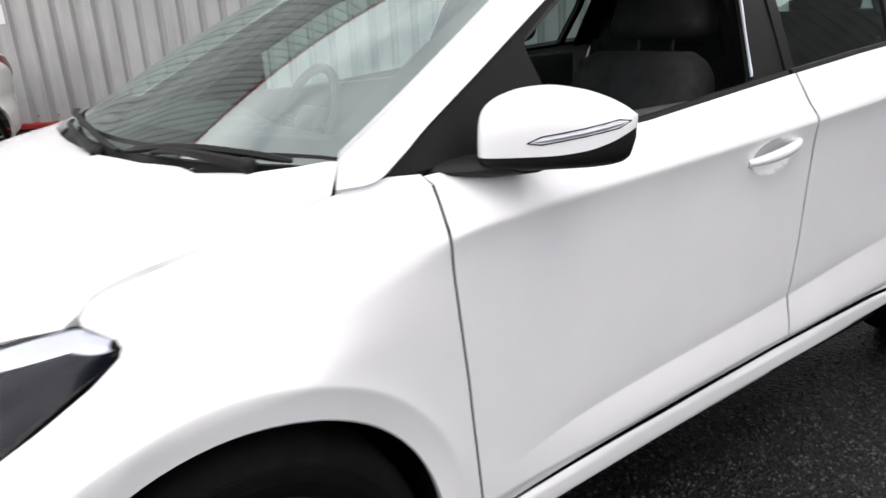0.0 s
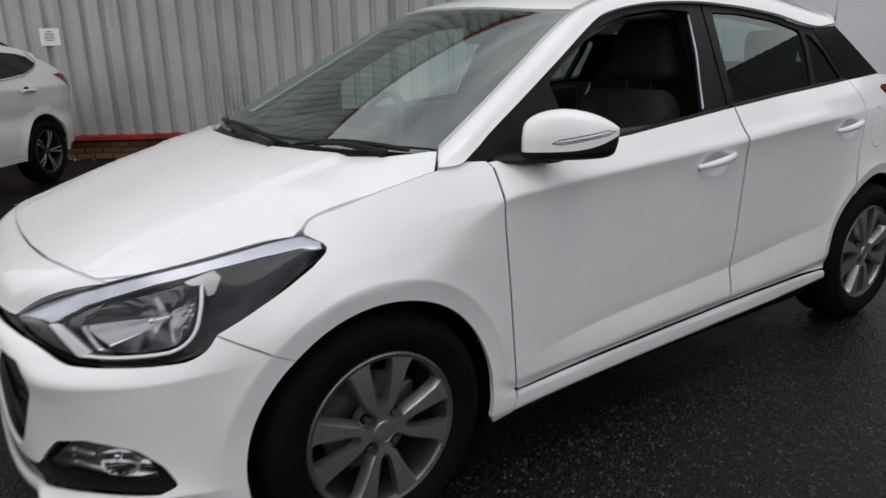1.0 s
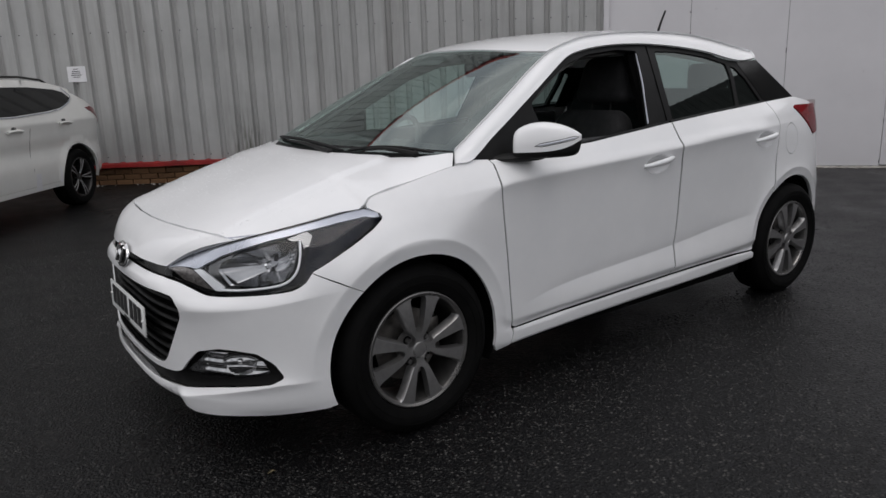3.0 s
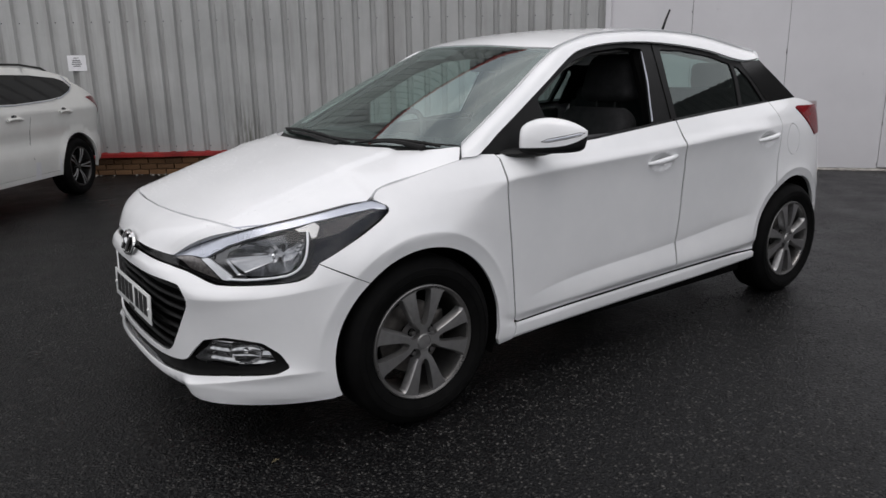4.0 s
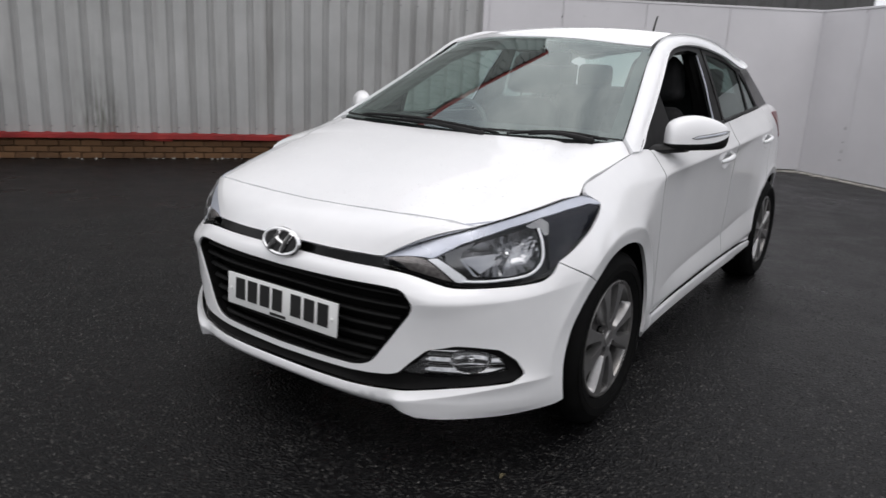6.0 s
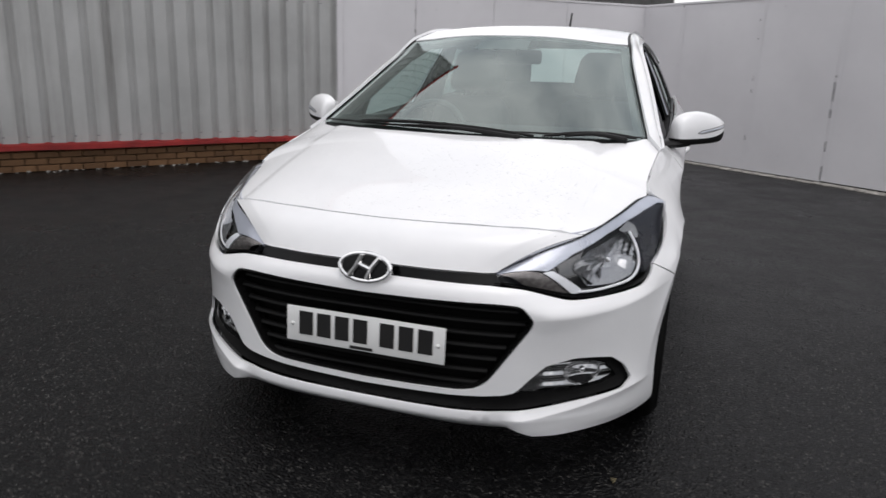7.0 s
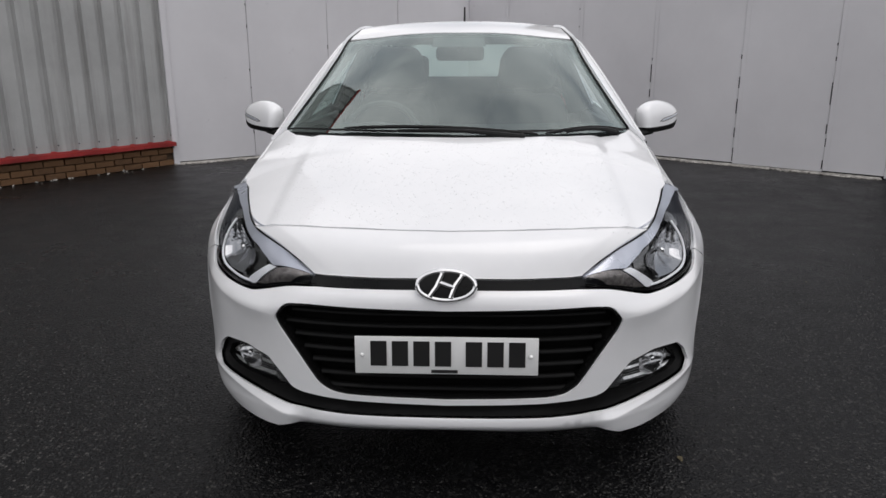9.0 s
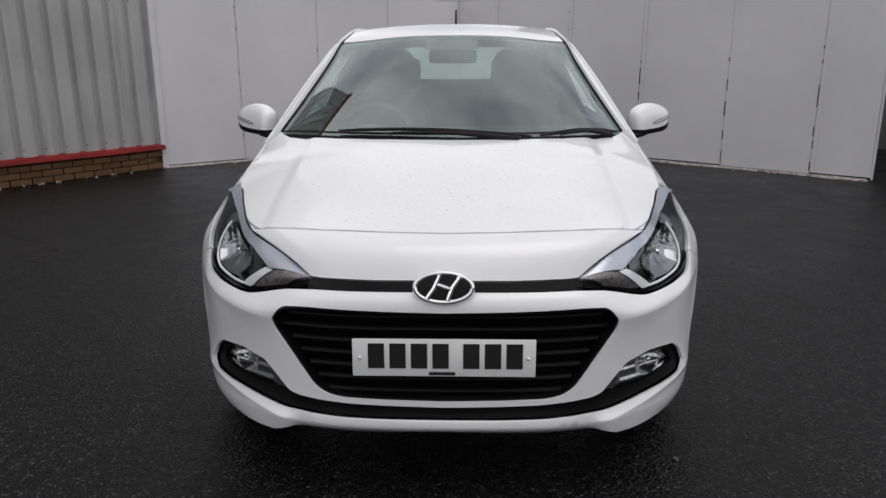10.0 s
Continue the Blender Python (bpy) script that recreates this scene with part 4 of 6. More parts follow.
BUMPER = mirror_poly([sx(0, .187), sx(.30, .189), sx(.41, .196), sx(.447, .206), sx(.478, .197), sx(.512, .183), sx(.56, .182), sx(.64, .185), sy(-.50, .189), sy(-.362, .197)]
                     + [p for p in arch(ARCH_F, .352, 198, 130, 20) if p[1] > .205]
                     + [sy(-.300, .6255)] + smooth_run([sy(-.379, .6635), sy(-.404, .632), sy(-.45, .611), sx(.69, .600), sx(.60, .598), sx(.56, .606), sx(.47, .628), sx(.378, .636)]) + [sx(.20, .637), sx(0, .638)])
skin("front_bumper", sheet(body, fix_flat(BUMPER), [fix_flat(rounded(GRILLE, 0.02)), fix_flat(rounded(SMILE, 0.012))], step=0.014, depth=0.010,
     lines=[k for p in (SHOULDER, CHIN, LIP_F) for k in (p, [(-a, b) for a, b in p])]))

FENDER = ([sy(-.379, .6645), sy(-.300, .6265)] + [p for p in arch(ARCH_F, .352, 130, -12, 36)]
          + [sy(.366, .213), sy(.442, .216), sy(.452, .268), sy(.447, .294), sy(.422, .60), sy(.402, .78), sy(.394, .862), sy(.411, .935), sy(.402, .954), sy(.345, .958), sy(.251, .946), sy(.08, .912),
             sy(-.105, .8745), sy(-.128, .866), sy(-.147, .849), sy(-.146, .840), sy(-.122, .826), sy(-.108, .819), sy(-.104, .811), sy(-.110, .802), sy(-.15, .778), sy(-.24, .735), sy(-.315, .698)])
FRONT_DOOR = [sy(.450, .296), sy(.425, .60), sy(.405, .78), sy(.397, .862), sy(.414, .935), sy(.404, .950), sy(.95, .976), sy(1.497, 1.022), sy(1.498, .95), sy(1.512, .80), sy(1.506, .60), sy(1.492, .45), sy(1.492, .300), sy(1.0, .293), sy(.466, .288)]
REAR_DOOR = [sy(1.499, .300), sy(1.499, .45), sy(1.513, .60), sy(1.519, .80), sy(1.505, .95), sy(1.503, 1.022), sy(1.82, 1.045), sy(2.36, 1.074), sy(2.375, .98), sy(2.34, .80)] + arch(ARCH_R, .366, 128, 179, 14) + [sy(2.180, .306)]
SILL = [sy(.445, .221), sy(.455, .268), sy(.456, .286), sy(.50, .286), sy(1.0, .290), sy(1.49, .297), sy(2.17, .302), sy(2.190, .290), sy(2.195, .25), sy(1.5, .231)]
FLAP = [sy(2.505 + .072 * math.cos(2 * math.pi * k / 28), .872 + .083 * math.sin(2 * math.pi * k / 28)) for k in range(28)]
QUARTER = ([sy(2.364, 1.074), sy(2.379, .98), sy(2.345, .80)] + arch(ARCH_R, .362, 126, -8, 32)
           + [sy(2.93, .262), (float(plan_s[-3]), .28), (float(plan_s[-3]), .90), sy(2.90, .90), sy(2.86, .885), sy(2.80, .87), sy(2.605, 1.028), sy(2.635, 1.040), sy(2.86, 1.040), sy(2.80, 1.062), sy(2.70, 1.084), sy(2.64, 1.088)])


def dish_ring(y0, z0):
    return [(float(s_of_y(y0)) + .090 * math.cos(2 * math.pi * k / 30), z0 - .004 + .043 * math.sin(2 * math.pi * k / 30)) for k in range(30)]


for side in (1, -1):
    skin("front_wing", sheet(body, FENDER, step=0.014, sides=(side,), lines=(HIGH, LIP_F)))
    fd = skin("front_door", sheet(body, FRONT_DOOR, [dish_ring(1.335, .852)], step=0.016, sides=(side,), lines=(HIGH, LOW)))
    rd = skin("rear_door", sheet(body, REAR_DOOR, [dish_ring(2.235, .893)], step=0.016, sides=(side,), lines=(HIGH, LOW, LIP_R)))
    skin("sill", sheet(body, SILL, step=0.010, sides=(side,), depth=0.02))
    skin("rear_quarter", sheet(body, QUARTER, [FLAP] if side == 1 else [], step=0.016, sides=(side,), lines=(HIGH, LIP_R)))
    if side == 1:
        skin("fuel_flap", sheet(body, FLAP, step=0.018, gap=0.0015))
    # tail lamp on the corner
    tail = sheet(body, [sy(2.605, 1.036), sy(2.63, 1.044), sy(2.90, 1.042), (float(plan_s[-3]) + .05, 1.035), (float(plan_s[-3]) + .05, .90), sy(2.88, .885), sy(2.80, .875)], step=0.025, sides=(side,), lift=0.004, depth=0.03)
    skin("tail_lamp", tail, TAIL_RED, label="red tail lamp")
    # handles
    for y0, z0, door in ((1.335, .852, fd), (2.235, .893, rd)):
        def dish(u, v, y0=y0, z0=z0):
            p = body(s_of_y(y0) + u, z0 + v)
            q = np.clip(1 - (u / .090) ** 2 - ((v + .004) / .043) ** 2, 0, 1)
            p[:, 0] -= 0.026 * q ** 0.75
            return p
        ring = [(.0917 * math.cos(2 * math.pi * k / 30), .0447 * math.sin(2 * math.pi * k / 30) - .004) for k in range(30)]
        data = sheet(dish, ring, step=0.008, gap=0.0, depth=0.0, sides=(side,))
        skin("handle_recess", data, PAINT, door)
        bm = bmesh.new()
        pts, rad = [], []
        for k in range(13):
            t = k / 12
            c = body(np.array([float(s_of_y(y0 - .102 + .204 * t))]), np.array([z0 - .006 + .022 * t]))[0]
            bow = 0.004 + 0.020 * math.sin(math.pi * min(1, max(0, (t - .02) / .96))) ** 0.6
            pts.append((c[0] + bow - 0.006, c[1], c[2]))
            rad.append(0.0125 * (0.55 + 0.45 * math.sin(math.pi * (0.1 + 0.8 * t))) * (1.0 + 0.12 * t))
        tube(bm, pts, rad, 12)
        bm.transform(Matrix.Diagonal((side, 1, 1, 1)))
        part("door_handle", bm, PAINT, door)

skin("bonnet", sheet(hood, mirror_poly([(0, -.6465), (.18, -.6415), (.36, -.6235), (.50, -.588), (.545, -.567), (.598, -.536), (.640, -.44), (.679, -.33), (.712, -.22), (.742, -.157), (.7385, -.137), (.7345, -.116), (.7365, .0), (.7385, .08), (.7455, .240), (.722, .2615),
     (.697, .281), (.687, .266), (.668, .222), (.628, .158), (.55, .096), (.42, .040), (.28, .006), (.14, -.007), (0, -.011)]), step=0.02, depth=0.02))
for side in (1, -1):
    # near-black bar under the bonnet's side gap, put in as the gap's shade
    bm = bmesh.new()
    tube(bm, [(side * float(hood_xe(y) + .004), y, float(hood_ze(y)) - .0135) for y in np.linspace(-.05, .235, 26)], .0075, 8)
    part("bonnet_gap_shade", bm, DARK, car)
    # near-black bars behind the door gaps, likewise in place of shade
    for line in ([(.411, .930), (.396, .862), (.404, .78), (.424, .60), (.449, .296)], [(1.500, 1.018), (1.5015, .95), (1.5155, .80), (1.5095, .60), (1.4955, .45), (1.4955, .302)]):
        q = body(*(np.array(c) for c in zip(*smooth_run([sy(*p) for p in line], 40)))) * np.array([side, 1, 1]) - np.array([side * .0115, 0, 0])
        part("door_gap_shade", tube(bmesh.new(), [tuple(p) for p in q], .0075, 8), DARK, car)
nose_rim = [(0, -.6495), (.18, -.6445), (.36, -.6265), (.50, -.5920), (.548, -.5705), (.596, -.5425)]
nose_a = spline3([tuple(hood(np.array([x]), np.array([y]))[0] - np.array([0, 0, .0005])) for x, y in nose_rim])
nose_b = spline3([(0, -.752, .671), (.10, -.751, .671), (.20, -.746, .670), (.29, -.734, .670), (.35, -.720, .669), (.380, -.710, .670)])
skin("nose_panel", patch(loft(nose_a, nose_b, 0.020, (0, -.62, .78)), 60, 14, sides=(1, -1), depth=0.02, out=-1))

def rail_skin(u, v):
    """The pillar and roof rail, rounded in section and flush with the bonnet at its foot."""
    p = loft(rail_low, rail_top)(u, v)
    k = np.clip(np.asarray(u) / .06, 0, 1)
    w = np.clip((np.asarray(u) - .22) / .16, 0, 1)
    k = k * (2 - k) * (1 - .6 * w * w * (3 - 2 * w))
    return p + (0.016 * k * np.sin(np.pi * np.clip(v, 0, 1)))[:, None] * np.array([.75, 0, .66])


for side in (1, -1):
    skin("roof_rail", patch(rail_skin, 110, 12, sides=(side,), depth=0.012, out=-1))
for side in (1, -1):
    def foot(u, v):
        p = rail_skin(0.0 * u + .001, u)
        return p + np.stack([-.004 * v, -.001 - .004 * v, -.040 * v], -1)
    skin("pillar_foot", patch(foot, 12, 6, sides=(side,), out=1))
front_edge = [(x, roof_front(x)) for x in (0, .1, .2, .3, .4, .48, .530)]
skin("roof", sheet(roof, mirror_poly(front_edge + [(.514, 1.05), (.505, 1.25), (.497, 1.55), (.499, 1.90), (.509, 2.20), (.522, 2.46), (.50, 2.56), (.30, 2.62), (0, 2.64)]), step=0.03, gap=0.001, depth=0.02))
# black joint strips beside the roof panel
for side in (1, -1):
    def strip(u, v):
        p = rail_top(u)
        return p + np.stack([0.001 - 0.020 * v, 0 * v, -0.003 + 0 * v], -1)
    skin("roof_joint", patch(strip, 100, 2, sides=(side,), u0=0.29, u1=0.98), BLACK)
# rear of the car
gate_top = spline3([(0, 2.63, 1.395), (.28, 2.61, 1.388), (.46, 2.55, 1.350), (.500, 2.47, 1.328)])
gate_mid = spline3([(0, 2.98, 1.05), (.3, 2.96, 1.05), (.52, 2.86, 1.06), (.600, 2.72, 1.085)])
skin("rear_screen", patch(loft(gate_top, gate_mid, 0.03, (0, .8, .6)), 40, 30, sides=(1, -1)), REAR_GLASS)
gate_low = spline3([(0, 3.10, .62), (.3, 3.09, .62), (.56, 3.04, .62), (.66, 2.98, .62)])
gate_mid2 = spline3([(0, 2.98, 1.05), (.3, 2.96, 1.05), (.56, 2.90, 1.055), (.69, 2.93, 1.06)])
skin("tailgate", patch(loft(gate_mid2, gate_low, 0.03, (0, 1, 0)), 40, 30, sides=(1, -1), out=-1))
skin("rear_bumper", sheet(body, [(float(plan_s[-3]) + .002, .28), (float(plan_s[-1]) - .005, .28), (float(plan_s[-1]) - .005, .64), (float(plan_s[-3]) + .002, .64)], step=0.04, sides=(1, -1), gap=0))

# ---- glazing and cabin frame ----
skin("windscreen", patch(screen, 60, 36, out=1, v0=.010), SCREEN, label="raked windscreen with black printed border")


def border_strip(name, u0, u1, v0, v1, mat=GLOSS_BLACK):
    def low(u, v):
        return screen(u, v) + np.array([0, 0.003, -0.004])
    skin(name, patch(low, 60, 34, out=1, u0=u0, u1=u1, v0=v0, v1=v1), mat, bpy.data.objects["windscreen"])


border_strip("screen_border", 0.0, 1.0, 0.010, 0.10)
border_strip("screen_border", 0.0, 0.038, 0.10, 0.97)
border_strip("screen_border", 0.962, 1.0, 0.10, 0.97)
border_strip("screen_border", 0.0, 1.0, 0.965, 1.0)
border_strip("sensor_shade", 0.40, 0.60, 0.84, 0.965, TRIM)


low_line = [p for p in low_pts if .36 < p[0] < 2.31]
WINDOW = [(.74, .962), (.918, .974), (1.375, 1.015), (1.405, 1.12), (1.432, 1.203), (1.466, 1.350), (1.322, 1.356), (1.128, 1.337), (.968, 1.294), (.795, 1.205), (.70, 1.145)]
SIDE = [(.345, .950)] + low_line + [(2.385, 1.068), (1.82, 1.038), (1.508, 1.016), (.915, .966)]
REARWIN = [(1.554, 1.030), (2.105, 1.064), (2.149, 1.21), (2.150, 1.277), (1.99, 1.316), (1.772, 1.342), (1.599, 1.347), (1.571, 1.198)]
QUARTLIGHT = [(2.135, 1.066), (2.352, 1.078), (2.282, 1.198), (2.219, 1.256), (2.180, 1.266), (2.178, 1.21)]
for side in (1, -1):
    holes = [rounded(WINDOW, .02), rounded(REARWIN, .012), rounded(QUARTLIGHT, .01)]
    skin("window_frame", sheet(glasshouse, SIDE, holes, step=0.03, gap=0.0, depth=0.022, sides=(side,), lift=-0.004), PILLAR, label="satin black door frames and pillar")
    skin("rear_window", sheet(glasshouse, shrink(REARWIN, -.01), step=0.05, gap=0, depth=0, sides=(side,), lift=-0.010), TINTED)
    skin("quarter_window", sheet(glasshouse, shrink(QUARTLIGHT, -.01), step=0.05, gap=0, depth=0, sides=(side,), lift=-0.010), TINTED)
    if side == -1:
        skin("front_window", sheet(glasshouse, shrink(WINDOW, -.01), step=0.05, gap=0, depth=0, sides=(side,), lift=-0.010), SCREEN)
    skin("pillar_panel", sheet(glasshouse, [(2.252, 1.286), (2.455, 1.296), (2.70, 1.086), (2.383, 1.074)], step=0.03, gap=0.002, depth=0.015, sides=(side,), lift=-0.002), GLOSS_BLACK, label="black rear pillar panel")
    # weather strips at the belt and bright channel of the open window
    bm = bmesh.new()
    tube(bm, [tuple(glasshouse(np.array([y]), np.array([z]))[0] * np.array([side, 1, 1]) + np.array([side * .006, 0, -.004])) for y, z in ((.50, .952), (.915, .973), (1.17, .996), (1.50, 1.022))], 0.009, 6)
    part("belt_seal", bm, BLACK, car)
    bm = bmesh.new()
    tube(bm, [tuple(glasshouse(np.array([y]), np.array([z]))[0] * np.array([side, 1, 1]) + np.array([side * .006, 0, -.004])) for y, z in ((1.515, 1.023), (1.82, 1.045), (2.37, 1.075))], 0.009, 6)
    part("belt_seal", bm, BLACK, car)
    bm = bmesh.new()
    tube(bm, [tuple(glasshouse(np.array([y]), np.array([z]))[0] * np.array([side, 1, 1]) + np.array([-side * .010, 0, 0])) for y, z in ((1.378, 1.02), (1.432, 1.203), (1.468, 1.348))], 0.0045, 6)
    part("window_channel", bm, SATIN, car)
    # split line between the two door frames
    bm = bmesh.new()
    tube(bm, [tuple(glasshouse(np.array([y]), np.array([z]))[0] * np.array([side, 1, 1]) + np.array([-side * .0035, 0, 0])) for y, z in ((1.508, 1.022), (1.522, 1.187), (1.549, 1.370))], 0.0035, 5)
    part("door_split", bm, DARK, car)


# ---- front lamps, grille, plate and badge ----
def lamp_shell(inset, bulge=0.018):
    f = loft(lamp_top, lamp_low, bulge, (.62, -.74, .25))

    def g(u, v):
        p = f(np.clip(u, 0, 1), v)
        return p + inset * np.array([-.50, .80, -.10])

    return g


for side in (1, -1):
    lamp = thing("headlamp", "", "")
    lamp.parent = car
    skin("lens", patch(lamp_shell(0.0), 70, 16, sides=(side,), out=-1), LENS, lamp, "clear headlamp lens")
    skin("housing", patch(lamp_shell(0.060, 0.0), 50, 14, sides=(side,), out=-1), LAMP_BODY, lamp)
    skin("gasket", patch(lamp_shell(0.006), 70, 16, sides=(side,), out=-1, v0=0.0, v1=0.030), GLOSS_BLACK, lamp)
    skin("gasket", patch(lamp_shell(0.006), 70, 16, sides=(side,), out=-1, v0=0.945, v1=1.0), GLOSS_BLACK, lamp)

    def in_lamp(inset):
        f = lamp_shell(inset)
        return lambda u, v: f(u / .75, v / .14)

    def lamp_poly(pts):
        return [(a_ * .75, b_ * .14) for a_, b_ in pts]

    # silver blade along the top, widest at its inner third and curling round the tail
    skin("top_trim", sheet(in_lamp(.010), lamp_poly([(0, -.34), (.12, -.27), (.25, -.17), (.36, -.07), (.45, -.01), (.55, .025), (.975, .03), (.985, .66), (.955, .54), (.916, .40), (.80, .26), (.657, .165), (.50, .155), (.377, .19), (.30, .23), (.235, .34), (.185, .47), (.10, .36), (.01, .22)]),
                           step=.008, gap=0, depth=.010, sides=(side,), out=-1), SATIN, lamp, "silver trim along the headlamp top")
    skin("smoked_tail", sheet(in_lamp(.016), lamp_poly([(.64, .12), (.80, .20), (.916, .32), (.965, .52), (.975, .94), (.60, .94), (.635, .60), (.660, .46), (.676, .30)]), step=.010, gap=0, depth=.02, sides=(side,), out=-1), SMOKE, lamp)
    skin("bezel", sheet(in_lamp(.022), lamp_poly([(.205, .44), (.26, .33), (.35, .25), (.33, .33), (.30, .45), (.300, .56), (.355, .82), (.36, .90), (.305, .88)]), step=.008, gap=0, depth=.02, sides=(side,), out=-1), BEZEL, lamp)
    # daylight bar: a slanting blade, a thin line along the foot and a bright bracket behind the bowl
    for nm, mat, inset, poly in (("light_bar", GUIDE, .012, [(.168, .50), (.205, .47), (.302, .86), (.290, .935), (.262, .935)]),
                                 ("bracket", BRIGHT, .014, [(.572, .205), (.655, .175), (.676, .30), (.655, .46), (.634, .46), (.628, .31), (.590, .265)]),
                                 ("indicator", AMBER, .014, [(.01, .26), (.10, .39), (.158, .50), (.250, .93), (.10, .93)])):
        f = lamp_shell(inset)
        data = sheet((lambda g: lambda u, v: g(u / .75, v / .14))(f), rounded([(a_ * .75, b_ * .14) for a_, b_ in poly], .004), step=.008, gap=0, depth=.012 if mat is GUIDE else 0, sides=(side,), out=-1)
        skin(nm, data, mat, lamp)
    bm = bmesh.new()
    f = lamp_shell(.014)
    path = spline3([(.285, .905, 0), (.42, .915, 0), (.52, .90, 0), (.580, .78, 0), (.612, .54, 0), (.622, .31, 0)])
    line = [f(np.array([q[0]]), np.array([q[1]]))[0] * np.array([side, 1, 1]) for q in path(np.linspace(0, 1, 24))]
    part("light_line", tube(bm, line, .0042, 6), GUIDE, lamp)
    # deep reflector bowl, fluted in its upper half, with a bulb cap and a dark shelf
    rim_ = resample(rounded(lamp_poly([(.285, .52), (.300, .37), (.37, .270), (.56, .235), (.607, .285), (.604, .48), (.575, .72), (.53, .845), (.44, .875), (.325, .82)]), .006), .004)
    mid_ = np.array([.435 * .75, .55 * .14])
    at_rim = in_lamp(.016)(np.array([p_[0] for p_ in rim_]), np.array([p_[1] for p_ in rim_]))
    at_mid = in_lamp(.016)(mid_[:1], mid_[1:])[0]
    back = np.array([-.16, .98, -.06])
    bm = bmesh.new()
    rows = []
    for q in range(13):
        t_ = q / 12 * .94
        row = []
        for k, p_ in enumerate(at_rim):
            c_ = p_ * (1 - t_) + at_mid * t_
            up = min(1.0, max(0.0, (c_[2] - at_mid[2] + .004) / .012))
            flute = (.0026 * (1 if int(c_[0] / .0075) % 2 else -1) * up * min(1, q / 2)) if q < 11 else 0
            c_ = c_ + back * (.078 * (1 - (1 - t_) ** 2) + flute)
            row.append(bm.verts.new((c_[0] * side, c_[1], c_[2])))
        rows.append(row)
    for r0, r1 in zip(rows, rows[1:]):
        for k in range(len(r0)):
            bm.faces.new((r0[k], r0[(k + 1) % len(r0)], r1[(k + 1) % len(r0)], r1[k]))
    bm.faces.new(rows[-1])
    part("reflector", bm, BOWL, lamp, "chrome fluted reflector bowl")
    bm = bmesh.new()
    c_ = at_mid + back * .038
    tube(bm, [((c_ + back * d_)[0] * side, (c_ + back * d_)[1], (c_ + back * d_)[2]) for d_ in (.040, .012, 0, -.006)], [.008, .008, .0095, .005], 14)
    part("bulb", bm, CHROME, lamp)

    # fog lamp in the bumper's corner
    fog = thing("fog_lamp", "", "")
    fog.parent = car
    FOG = [sx(.464, .317), sx(.53, .312), sx(.62, .315), sx(.69, .325), sy(-.530, .338), sy(-.547, .372), sy(-.574, .391), sx(.640, .400), sx(.548, .397), sx(.510, .356)]

    def fog_skin(inset):
        def g(s, z):
            p = body(s, z)
            return p + inset * np.array([-.45, .89, 0])
        return g
    skin("lens", sheet(fog_skin(0.020), fix_flat(FOG), step=0.02, gap=0.001, depth=0.006, sides=(side,)), LENS, fog, "clear fog lamp lens")

    s_in, s_out = float(s_of_x(.50)), float(s_of_x(.645))

    def fog_bowl(s, z):
        cup = np.clip(1 - ((s - s_out) / .062) ** 2 - ((z - .362) / .040) ** 2, 0, 1)
        nook = np.clip(1 - ((s - s_in) / .050) ** 2, 0, 1)
        sink = .034 + .034 * cup ** .6 - .010 * nook + .0022 * np.sin((s - s_in) * 2 * math.pi / .011) * nook + .003 * np.sin(z * 190) * (1 - nook)
        return body(s, z) + sink[:, None] * np.array([-.45, .89, 0])
    skin("reflector", sheet(fog_bowl, fix_flat(shrink(FOG, .003)), step=0.0035, gap=0, depth=0, sides=(side,)), FOG_MIRROR, fog)
    bulb_at = body(np.array([s_out]), np.array([.366]))[0] + .040 * np.array([-.45, .89, 0])
    bm = bmesh.new()
    bmesh.ops.create_uvsphere(bm, u_segments=16, v_segments=10, radius=.010, matrix=Matrix.Translation((bulb_at[0] * side, bulb_at[1], bulb_at[2])))
    part("bulb_cap", bm, CHROME, fog)


def sunk(depth):
    def g(s, z):
        p = body(s, z)
        k = np.clip((np.abs(p[:, 0]) - .35) / .3, 0, 1)[:, None]
        return p + depth * (np.array([0, 1.0, 0]) * (1 - k) + k * np.stack([-np.sign(p[:, 0]) * .45, 0.89 + 0 * p[:, 0], 0 * p[:, 0]], -1))
    return g


FOG_HOLE = shrink(FOG, -.003)
skin("lower_intake", sheet(sunk(0.022), fix_flat(shrink(SMILE, -.004)), [fix_flat(FOG_HOLE), [(-a, b) for a, b in fix_flat(FOG_HOLE)][::-1]], step=0.02, gap=0, depth=0.02), GRILLE_BLACK, label="black lower intake and fog lamp surround")
grille = thing("grille", "", "")
grille.parent = car
skin("backing", sheet(sunk(0.075), fix_flat(shrink(GRILLE, -.02)), step=0.04, gap=0, depth=0), DARK, grille)
skin("grille_frame", sheet(sunk(0.007), fix_flat(rounded(shrink(GRILLE, -.003), .02)), [fix_flat(rounded(shrink(GRILLE, .007), .02))], step=0.012, gap=0, depth=0.05), GLOSS_BLACK, grille)
for k in range(7):
    z = .332 + k * .0385
    zz = (z - .338) / (.530 - .338)
    xe = .355 + (.484 - .355) * min(1, max(-.1, zz)) - .004
    if z > .548:
        xe = .455
    def slat(u, v, z=z, xe=xe):
        s = (u - .5) * 2 * float(s_of_x(xe))
        a = v * 2 * np.pi
        p = sunk(0.034)(s, z + 0.0 * s - 0.006 * np.abs(u - .5) * 0)
        return p + np.stack([0 * u, -0.009 * np.cos(a), 0.0062 * np.sin(a) - 0.003 * np.cos(a)], -1)
    skin("slat", patch(slat, 70, 8, out=1), GRILLE_BLACK, grille)
